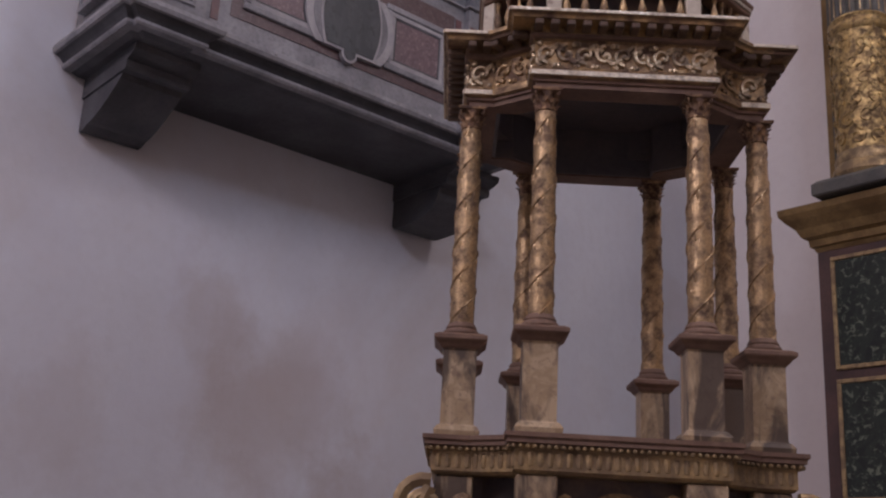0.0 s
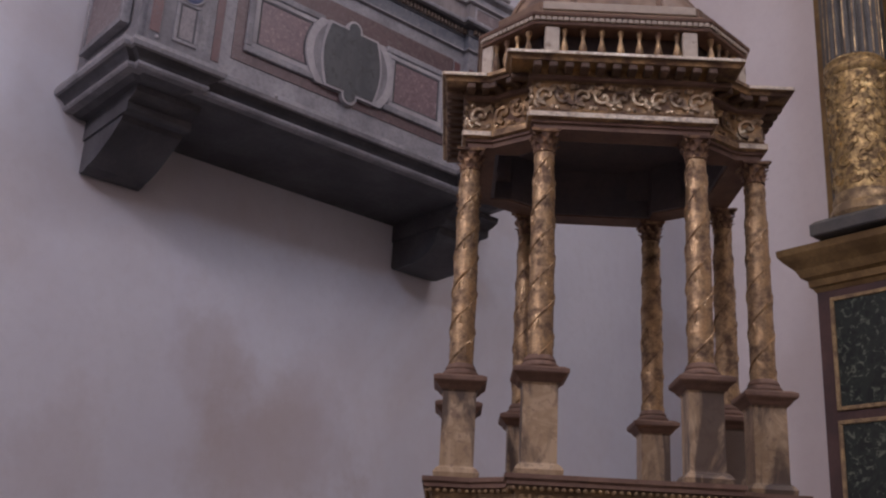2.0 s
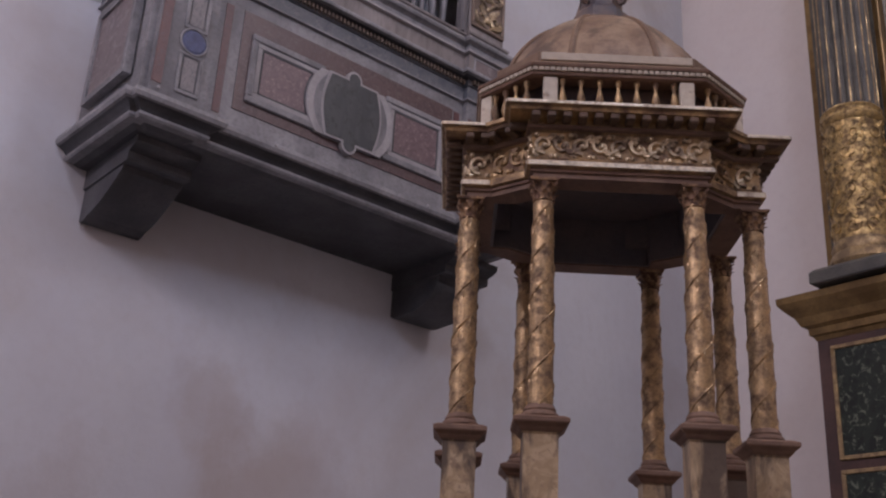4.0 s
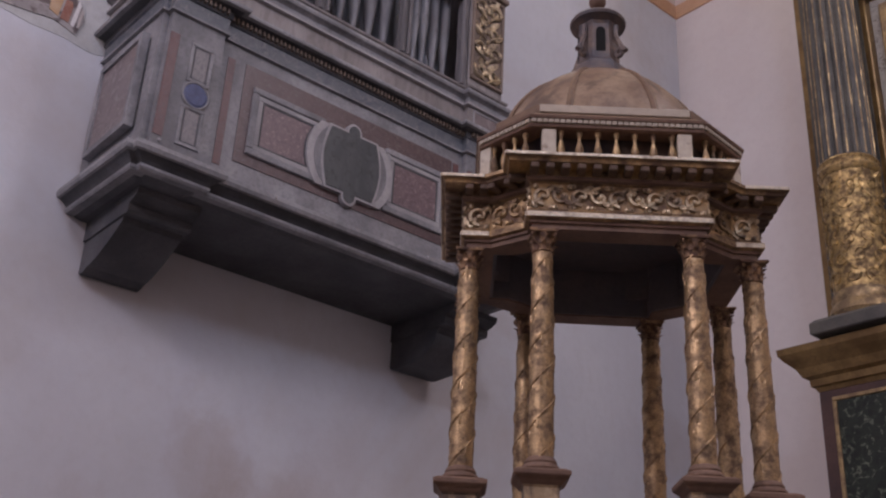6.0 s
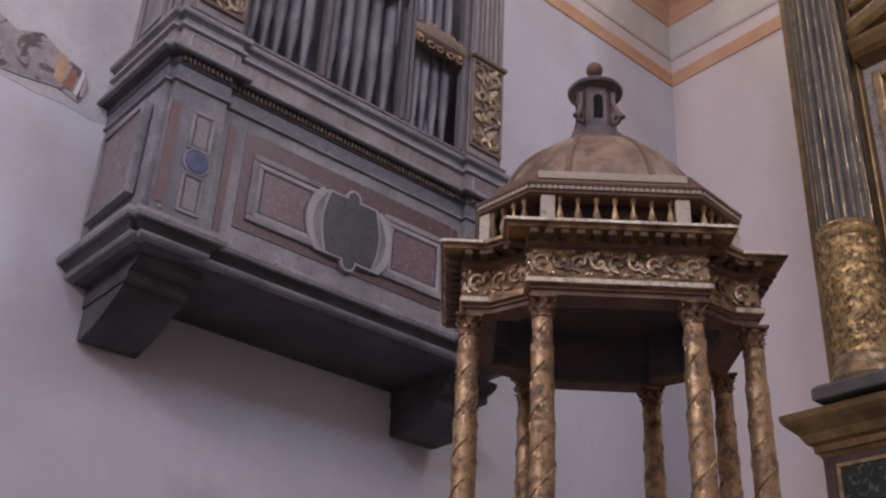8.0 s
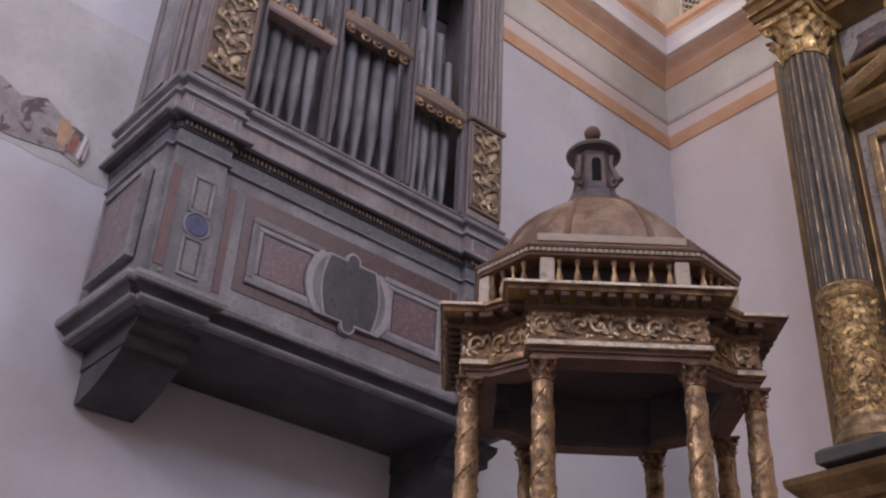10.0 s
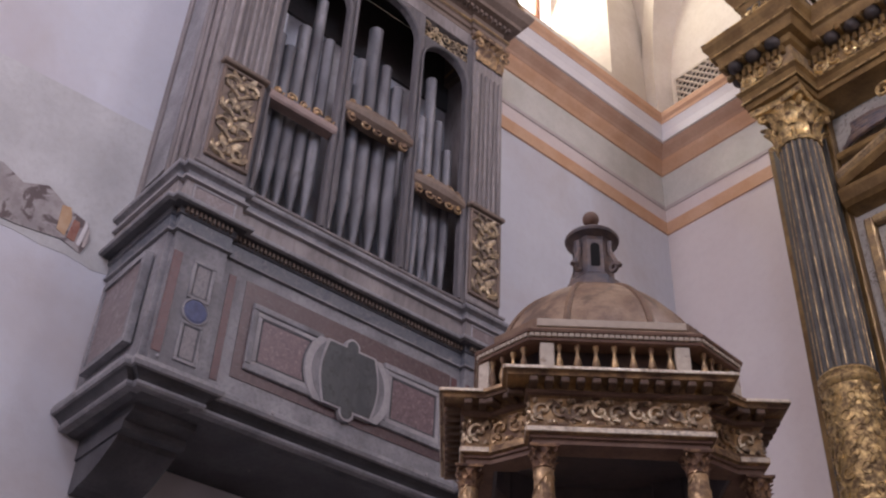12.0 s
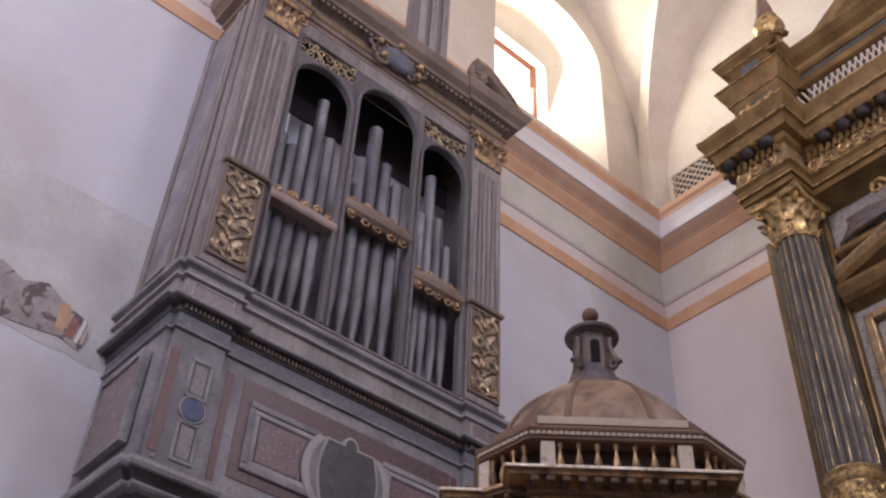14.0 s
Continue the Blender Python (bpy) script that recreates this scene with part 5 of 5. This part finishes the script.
# lower stage, seen only at its top edge
LOW = around([(0.236, -0.352), (0.236, -0.300), (0.350, -0.215), (0.435, -0.215)])
tp("lower_body", loft(bmesh.new(), LOW, [(-0.05, TB + 0.06), (-0.05, 1.826)]), LANTERN_PAINT, "dark painted lower stage")
tp("lower_base", loft(bmesh.new(), LOW, [(0.03, TB), (0.03, TB + 0.03), (0.0, TB + 0.06)]), GOLD_DULL)
for x, y in COLS:
    tp("lower_pilaster", boxed(x - 0.05, x + 0.05, y - 0.045, y + 0.045, TB + 0.06, 1.825, bevel=0.004), PEDESTAL_PAINT, "worn marbled pilaster")
for (x, y, a) in ((0, -0.315, 0), (0.40, 0, math.pi / 2), (0, 0.315, math.pi), (-0.40, 0, -math.pi / 2)):
    ar = bmesh.new()
    m = Matrix.Translation((x, y, 0)) @ Matrix.Rotation(a, 4, "Z")
    for rr, th in ((0.115, 0.016), (0.085, 0.012)):
        tube(ar, [m @ Vector((rr * math.cos(q), -0.008, 1.665 + rr * math.sin(q))) for q in [math.pi * i / 18 for i in range(19)]], th, 6)
    for s in (-1, 1):
        scroll(ar, lambda p, q, w, m=m: m @ Vector((p, -0.012 - w, q)), (s * 0.13, 1.765), 0.03, 1.2, s, 0, 0.009, 10)
    tp("lower_arch", ar, GOLD, "gilded arch moulding with carved spandrels", None, True)
for sx in (-1, 1):
    for sy in (-1, 1):
        vol = bmesh.new()
        fn = lambda p, q, w, sx=sx, sy=sy: Vector((sx * (0.455 + p), sy * (0.255 + w), q))
        pts, rads = [], []
        for i in range(25):
            s = i / 24
            ang = 1.9 - math.tau * 1.5 * s
            rr = 0.068 * (1 - 0.85 * s)
            pts.append(fn(0.035 + rr * math.cos(ang), 1.742 + rr * math.sin(ang), 0))
            rads.append(0.020 - 0.006 * s)
        tube(vol, pts, rads, 6)
        tube(vol, [fn(0.015, 1.79, 0), fn(0.07, 1.67, 0), fn(0.05, 1.5, 0), fn(0.0, 1.35, 0)], [0.02, 0.022, 0.02, 0.012], 6)
        tp("volute", vol, GOLD_DULL, "gilded scroll volute", None, True)
        tp("volute_rosette", ball(ball(bmesh.new(), (sx * 0.385, sy * 0.28, 1.745), 0.042, 0.8, 0.6, 0.8), (sx * 0.385, sy * 0.315, 1.745), 0.018), GOLD, "", None, True)

altar_block = tagged(new("altar_block", mesh_of("altar_block", boxed(-0.75, 0.75, -0.55, 0.55, 0, TB - 0.001, bevel=0.01), STONE_FLOOR)), "plain stone altar block under the tabernacle", "altar")
altar_block.matrix_world = pose(TC[0], TC[1], 0, 0, 0, TPH)

# ---- the altarpiece ----
AX0, AX1, AY = -3.895, -1.4, 7.2
altar = thing("altarpiece", pose(-3.0, YN - 0.3, 0), "carved gilded altarpiece with a dark fluted column against the wall", "altarpiece")
ap = lambda nm, bm, m, lab="", par=None, sm=False: part(nm, bm, m, par or altar, lab, True, sm)
AOUT = [(AX0, AY - 0.28), (-2.95, AY - 0.28), (-2.95, AY), (AX1, AY), (AX1, YN - 0.001), (AX0, YN - 0.001)]


def aloft(prof):
    bm = bmesh.new()
    rings = []
    for d, z in prof:
        ps = offset(AOUT, d)
        rings.append([bm.verts.new((p.x, min(p.y, YN - 0.001), z)) for p in ps])
    n = len(AOUT)
    for a, b in zip(rings, rings[1:]):
        for i in range(n):
            bm.faces.new((a[i], a[(i + 1) % n], b[(i + 1) % n], b[i]))
    bm.faces.new(list(reversed(rings[0])))
    bm.faces.new(rings[-1])
    return bm


ap("pedestal", aloft([(0.06, 0), (0.06, 0.3), (0, 0.34), (0, 3.99)]), ALTAR_RED, "red-brown wooden pedestal")
ap("pedestal_cornice", aloft([(0.005, 3.991), (0.02, 4.02), (0.04, 4.03), (0.045, 4.08), (0.08, 4.10), (0.11, 4.16), (0.17, 4.22), (0.20, 4.26), (0.205, 4.31), (0.1, 4.33)]), ALTAR_TAN, "gilt brown pedestal cornice")
for z0, z1 in ((3.09, 3.93), (2.17, 3.02), (1.25, 2.10)):
    for x0, x1, y in ((-3.79, -3.05, AY - 0.28), (-2.85, -1.5, AY)):
        fb = bmesh.new()
        for b in ((x0, x1, z0, z0 + 0.03), (x0, x1, z1 - 0.03, z1), (x0, x0 + 0.03, z0 + 0.03, z1 - 0.03), (x1 - 0.03, x1, z0 + 0.03, z1 - 0.03)):
            box(fb, b[0], b[1], y - 0.025, y - 0.001, b[2], b[3], 0.005)
        ap("gilt_frame", fb, GOLD_DULL, "narrow gilded panel frame")
        ap("marbled_panel", boxed(x0 + 0.03, x1 - 0.03, y - 0.010, y - 0.001, z0 + 0.03, z1 - 0.03), ALTAR_GREEN, "dark green marbled panel")
CX, CY = -3.465, AY - 0.26
ap("column_plinth", loft(bmesh.new(), [(CX + s * 0.32, CY + q * 0.32) for s, q in ((1, -1), (1, 1), (-1, 1), (-1, -1))], [(-0.03, 4.331), (-0.02, 4.34), (-0.02, 4.42), (-0.05, 4.45), (-0.08, 4.46)]), ALTAR_BLUE, "blue-grey column plinth")
ap("column_base", lathe(bmesh.new(), [(0.245, 4.461), (0.262, 4.49), (0.25, 4.54), (0.23, 4.57), (0.238, 4.61), (0.218, 4.66)], 28, (CX, CY)), GOLD_DULL, "gilded column base", None, True)
dr = lathe(bmesh.new(), [(0.213, 4.661), (0.217, 5.15), (0.213, 5.62)], 28, (CX, CY))
rnd = random.Random(9)
for k in range(9):
    a0 = math.tau * k / 9
    for j in range(6):
        z = 4.75 + j * 0.15
        a = a0 + (0.35 if j % 2 else 0)
        o, s = Vector((math.cos(a), math.sin(a), 0)), Vector((-math.sin(a), math.cos(a), 0))
        fn = lambda p, q, w, o=o, s=s, z=z: Vector((CX, CY, z)) + o * (0.212 + w) + s * p + Vector((0, 0, q))
        scroll(dr, fn, (0, 0), 0.06, 1.2, rnd.choice((-1, 1)), rnd.uniform(0, 6), 0.009, 12)
        leaf(dr, fn(0.03, 0.04, 0), Vector((0, 0, 0.8)) + s * rnd.choice((-0.6, 0.6)), o, s, 0.12, 0.07, 0.04, 0.005)
ap("column_drum", dr, DRUM_GOLD, "gilded carved lower drum of the column", None, True)
ap("column_ring", lathe(bmesh.new(), [(0.215, 5.621), (0.232, 5.64), (0.238, 5.67), (0.22, 5.695), (0.22, 5.71), (0.232, 5.73), (0.215, 5.755)], 28, (CX, CY)), DRUM_GOLD, "gilded ring", None, True)
sh = bmesh.new()
nf = 18
rings = []
for z, r in ((5.756, 0.208), (6.8, 0.204), (7.5, 0.194), (8.12, 0.182)):
    row = []
    for k in range(nf * 4):
        d = (0.0, -0.004, -0.022, -0.004)[k % 4]
        a = math.tau * k / (nf * 4)
        row.append(sh.verts.new((CX + (r + d) * math.cos(a), CY + (r + d) * math.sin(a), z)))
    rings.append(row)
for a, b in zip(rings, rings[1:]):
    for k in range(nf * 4):
        sh.faces.new((a[k], a[(k + 1) % (nf * 4)], b[(k + 1) % (nf * 4)], b[k]))
sh.faces.new(list(reversed(rings[0])))
sh.faces.new(rings[-1])
shaft = ap("column_shaft", sh, ALTAR_BLUE, "dark blue-grey fluted column shaft")
for k in range(nf):
    a = math.tau * (k * 4) / (nf * 4)
    ap("gilt_fillet", tube(bmesh.new(), [(CX + r * math.cos(a), CY + r * math.sin(a), z) for z, r in ((5.77, 0.209), (6.8, 0.205), (7.5, 0.195), (8.11, 0.183))], 0.006, 4), GOLD_DULL, "", shaft)
pieces = capital_pieces((CX, CY), 8.12, 8.62, 0.185)
ccap = ap("column_capital", pieces[0][1], GOLD_ALTAR, "gilded Corinthian capital", None, True)
for nm, bm in pieces[1:]:
    ap(nm, bm, GOLD_ALTAR, "", ccap, True)
EX0 = -3.75
EOUT = [(EX0, AY - 0.56), (-3.20, AY - 0.56), (-3.20, AY - 0.22), (AX1, AY - 0.22), (AX1, YN - 0.001), (EX0, YN - 0.001)]


def eloft(prof):
    global AOUT
    keep, AOUT = AOUT, EOUT
    bm = aloft(prof)
    AOUT = keep
    return bm


ap("altar_architrave", eloft([(0.0, 8.621), (0.0, 8.70), (0.02, 8.705), (0.02, 8.80), (0.05, 8.83)]), ALTAR_TAN, "gilt brown architrave")
ap("altar_frieze", eloft([(0.01, 8.831), (0.01, 9.10)]), GOLD_DULL, "gilded carved frieze")
for j in range(3):
    fr = scroll(bmesh.new(), lambda p, q, w: Vector((p, AY - 0.572 - w, q)), (EX0 + 0.08 + j * 0.15, 8.965), 0.085, 1.6, 1 if j % 2 else -1, j, 0.02, 16)
    ap("frieze_scroll", ball(fr, (EX0 + 0.08 + j * 0.15, AY - 0.58, 8.965), 0.025), GOLD_ALTAR, "gilded scroll", None, True)
for j in range(11):
    fr = scroll(bmesh.new(), lambda p, q, w: Vector((p, AY - 0.232 - w, q)), (-3.1 + j * 0.15, 8.965), 0.085, 1.4, 1 if j % 2 else -1, j, 0.02, 14)
    leaf(fr, (-3.1 + j * 0.15, AY - 0.23, 8.90), (0.5, 0, 0.8), (0, -1, 0), (0.8, 0, -0.5), 0.14, 0.07, 0.3)
    ap("frieze_scroll", fr, GOLD_ALTAR, "gilded scroll", None, True)
ap("altar_cornice", eloft([(0.015, 9.101), (0.05, 9.12), (0.06, 9.19), (0.13, 9.20), (0.145, 9.28), (0.155, 9.31), (0.185, 9.33), (0.20, 9.39), (0.235, 9.45), (0.24, 9.51), (0.1, 9.53)]), ALTAR_TAN, "gilt brown projecting cornice")
for j in range(12):
    x = EX0 - 0.10 + j * 0.21
    if -3.30 < x < -3.06:
        continue
    y = AY - 0.56 if x < -3.2 else AY - 0.22
    ap("cornice_bracket", boxed(x - 0.025, x + 0.025, y - 0.18, y - 0.05, 9.13, 9.195, bevel=0.01), ALTAR_TAN)
    ap("cornice_boss", ball(bmesh.new(), (x + 0.105, y - 0.080, 9.15), 0.078, 1, 1, 0.85, 12, 9), BOSS_DARK, "dark round boss", None, True)
for j in range(5):
    y = AY - 0.46 + j * 0.21
    ap("cornice_boss", ball(bmesh.new(), (EX0 - 0.07, y, 9.15), 0.078, 1, 1, 0.85, 12, 9), BOSS_DARK, "dark round boss", None, True)
    ap("cornice_bracket", boxed(EX0 - 0.16, EX0 - 0.05, y - 0.10, y - 0.05, 9.13, 9.195, bevel=0.01), ALTAR_TAN)
for z, d in ((9.335, 0.192), (9.515, 0.238), (8.705, 0.026), (8.835, 0.052)):
    pts = [(p.x, p.y, z) for p in offset(EOUT, d)]
    ap("gilt_line", tube(bmesh.new(), [(pts[0][0], YN - 0.01, z)] + pts[:4], 0.010, 5), GOLD_ALTAR, "thin bright gilded line")
for j in range(30):
    x = EX0 + j * 0.07
    y = AY - 0.56 if x < -3.2 else AY - 0.22
    ap("cornice_dentil", boxed(x - 0.018, x + 0.018, y - 0.06, y - 0.012, 9.01, 9.10), ALTAR_TAN)
AT = [(-3.0, AY - 0.27), (AX1, AY - 0.27), (AX1, YN - 0.001), (-3.0, YN - 0.001)]


def attic(prof):
    global AOUT
    keep, AOUT = AOUT, AT
    bm = aloft(prof)
    AOUT = keep
    return bm


ap("attic_base", attic([(0.03, 9.531), (0.03, 9.58), (0.0, 9.61)]), ALTAR_TAN)
ap("attic_field", attic([(-0.03, 9.611), (-0.03, 9.94)]), ALTAR_BLUE)
ap("attic_moulding", attic([(0.0, 9.941), (0.03, 9.96), (0.04, 10.02), (0.02, 10.06)]), ALTAR_TAN)
ap("attic_band", attic([(0.0, 10.061), (0.0, 10.15)]), ALTAR_BLUE, "blue-grey band")
ap("attic_cornice", attic([(0.02, 10.151), (0.05, 10.18), (0.06, 10.23), (0.14, 10.28), (0.20, 10.34), (0.20, 10.38), (0.05, 10.40)]), ALTAR_TAN, "gilt brown attic cornice")
for j in range(24):
    x = -2.98 + j * 0.066
    for s in (-1, 1):
        ap("lattice_strip", tube(bmesh.new(), [(x, AY - 0.25, 9.62), (x + s * 0.11, AY - 0.25, 9.93)], 0.012, 4), LATTICE_CREAM)
pc_ = bmesh.new()
arc = [(-2.9 + 1.4 * q, AY - 0.20, 10.42 + 0.75 * math.sin(q * 1.45)) for q in [i / 12 for i in range(13)]]
tube(pc_, arc, 0.10, 8)
ap("curved_pediment", pc_, ALTAR_TAN, "curved brown pediment moulding", None, True)
QX, QY = -3.36, 6.90
ap("attic_pedestal", loft(bmesh.new(), [(QX + s * 0.25, QY + q * 0.25) for s, q in ((1, -1), (1, 1), (-1, 1), (-1, -1))], [(0.02, 9.531), (0.02, 9.90), (0.05, 9.96), (0.11, 10.08), (0.125, 10.14), (0.13, 10.19), (0.03, 10.22), (0.0, 10.25), (0.0, 10.45), (0.04, 10.49), (0.10, 10.55), (0.11, 10.62), (0.0, 10.65), (-0.03, 10.70), (-0.02, 10.78), (-0.08, 10.80)]), ALTAR_TAN, "stepped gilt pedestal")
ap("pedestal_inlay", boxed(QX - 0.11, QX + 0.11, QY - 0.262, QY - 0.249, 10.33, 10.44), GALLERY_BLUE, "blue-grey painted inlay")
ap("pedestal_inlay", boxed(QX - 0.19, QX + 0.19, QY - 0.280, QY - 0.2695, 9.70, 9.88), ALTAR_BLUE, "dark blue-grey inlay")
for j in range(5):
    gx = QX - 0.16 + j * 0.08
    ap("pedestal_swag", scroll(ball(bmesh.new(), (gx, QY - 0.285, 9.80), 0.026, 1, 0.7, 1), lambda p, q, w, gx=gx: Vector((gx + p, QY - 0.282 - w, 9.80 + q)), (0, 0), 0.05, 1.2, 1 if j % 2 else -1, j, 0.013, 12), GOLD_ALTAR, "gilded carved swag", None, True)
for z, d in ((9.955, 0.055), (10.165, 0.135), (10.225, 0.03), (10.49, 0.045), (10.60, 0.112)):
    k = 0.25 + d
    ap("gilt_line", tube(bmesh.new(), [(QX - k, QY + k, z), (QX - k, QY - k, z), (QX + k, QY - k, z), (QX + k, QY + k, z)], 0.009, 5), DRUM_GOLD, "thin gilded line")
ap("attic_volute", scroll(bmesh.new(), lambda p, q, w: Vector((p, 6.66 - w, q)), (-3.02, 10.50), 0.13, 1.5, 1, 0, 0.045, 16), ALTAR_TAN, "carved scroll", None, True)
ap("attic_finial", lathe(bmesh.new(), [(0.06, 10.801), (0.11, 10.82), (0.075, 10.85), (0.13, 10.89), (0.165, 10.96), (0.17, 11.02), (0.15, 11.09), (0.09, 11.14), (0.115, 11.16)], 20, (QX + 0.22, QY - 0.05)), GOLD_ALTAR, "gilded turned urn finial", None, True)
ap("finial_stem", lathe(bmesh.new(), [(0.11, 11.161), (0.12, 11.19), (0.10, 11.22), (0.06, 11.25), (0.09, 11.30), (0.085, 11.36), (0.06, 11.5), (0.02, 11.7)], 18, (QX + 0.22, QY - 0.05)), TEMPLE_WOOD, "dull red stem above the urn", None, True)
ap("back_pilaster", boxed(-3.93, -3.28, AY + 0.02, AY + 0.12, 4.331, 8.62, bevel=0.01), ALTAR_TAN, "gilt-edged board behind the column")
ap("pilaster_face", boxed(-3.87, -3.33, AY + 0.005, AY + 0.021, 4.40, 8.60), ALTAR_BLUE)
# recessed centre field
ap("centre_field", boxed(-3.28, AX1, AY + 0.12, YN - 0.002, 4.331, 8.62), FIELD_PALE, "pale marbled centre field of the altarpiece")
for b in ((-3.18, -3.10, 4.4, 7.32), (-2.98, -2.92, 4.4, 7.2), (-3.10, AX1, 7.24, 7.32), (-2.92, AX1, 7.14, 7.2)):
    ap("niche_frame", boxed(b[0], b[1], AY + 0.03, AY + 0.119, b[2], b[3], bevel=0.012), GOLD_DULL, "gilded niche frame")
ap("niche_back", boxed(-2.92, AX1, AY + 0.09, AY + 0.118, 4.4, 7.14), ALTAR_GREEN, "dark niche field")
gb = bmesh.new()
strip(gb, [(0, 7.44), (0.16, 7.46), (0.20, 7.50), (0.24, 7.58), (0.24, 7.62), (0, 7.64)], -3.27, AX1, lambda o, u, z: Vector((u, AY + 0.119 - o, z)))
ap("niche_cornice", gb, ALTAR_TAN, "small cornice over the niche")
for nm, q in (("niche_gable", 0.0), ("niche_gable_edge", 0.09)):
    rk = bmesh.new()
    sec = [(0, 0), (0.20, 0.0), (0.24, 0.05), (0.24, 0.075), (0, 0.085)]
    a_ = [rk.verts.new((-3.25, AY + 0.119 - o, 7.645 + q + z)) for o, z in sec]
    b_ = [rk.verts.new((AX1, AY + 0.119 - o, 7.645 + q + 0.62 + z)) for o, z in sec]
    for i in range(5):
        rk.faces.new((a_[i], a_[(i + 1) % 5], b_[(i + 1) % 5], b_[i]))
    rk.faces.new(a_)
    rk.faces.new(list(reversed(b_)))
    ap(nm, rk, ALTAR_TAN if q == 0 else GOLD_DULL, "raking gable moulding")
ap("field_moulding", boxed(-3.28, AX1, AY + 0.02, AY + 0.119, 8.06, 8.14, bevel=0.015), ALTAR_TAN)
ap("field_boss", ball(bmesh.new(), (-3.03, AY + 0.08, 7.96), 0.055, 1, 0.7, 1), GOLD_ALTAR, "gilded boss", None, True)
for j in range(5):
    dp = tube(bmesh.new(), [(-3.20 + 0.05 * j, AY + 0.06, 8.17 + 0.045 * j), (-3.05, AY + 0.01, 8.20 + 0.035 * j), (-2.85, AY + 0.0, 8.22 + 0.03 * j), (-2.62, AY + 0.05, 8.27 + 0.02 * j)], [0.022, 0.034, 0.034, 0.022], 7)
    ap("drapery_fold", dp, LANTERN_PAINT, "dark blue carved drapery fold", None, True)
ap("drapery_trim", scroll(bmesh.new(), lambda p, q, w: Vector((p, AY - 0.08 - w, q)), (-2.66, 8.44), 0.09, 1.2, 1, 0, 0.022, 14), GOLD_ALTAR, "gilded carved trim", None, True)
rk = bmesh.new()
tube(rk, [(-3.30, AY - 0.42, 4.36), (-2.75, AY - 0.42, 4.62)], 0.035, 6)
ap("pedestal_gable", rk, ALTAR_TAN, "low raking moulding on the pedestal cornice")

# lattice in front of the north wall, on the cornice
gr = tagged(new("lattice_screen"), "small cream lattice screen over dark boards on the cornice", "lattice")
LW, LH, LS = 0.72, 0.60, 0.105
gr.location = (-5.36, YN - 0.10, ZC + 0.002)
for j in range(1, 14):
    k = j * LS
    for s in (0, 1):
        p = (min(k, LW), max(0.0, k - LW)) if k - LW < LH else None
        q = (max(0.0, k - LH), min(k, LH))
        if p is None or p[0] <= q[0]:
            continue
        ends = [(LW - u if s else u, w) for u, w in (p, q)]
        part("lattice_bar", tube(bmesh.new(), [(u, 0.012 * s, w) for u, w in ends], 0.015, 4), LATTICE_CREAM, gr)
for b in ((-0.02, LW + 0.02, -0.001, 0.03), (-0.02, LW + 0.02, LH, LH + 0.03), (-0.03, 0.0, 0.03, LH)):
    part("lattice_rail", boxed(b[0], b[1], -0.015, 0.035, b[2], b[3]), LATTICE_CREAM, gr)
part("backing", boxed(0.0, LW, 0.05, 0.07, 0.0, LH), INNER_DARK, gr, "dark board behind the lattice")

glow, gt, gb_ = shader("overcast_sky")
em = gt.nodes.new("ShaderNodeEmission")
em.inputs[0].default_value, em.inputs[1].default_value = (1.0, 0.98, 0.97, 1), 2.2
gt.links.new(em.outputs[0], gt.nodes["Material Output"].inputs[0])
setting("backdrop", boxed(XW - 3.05, XW - 3.0, 1.0, 12.5, 10.0, 20.0), glow, "bright overcast sky outside the window")
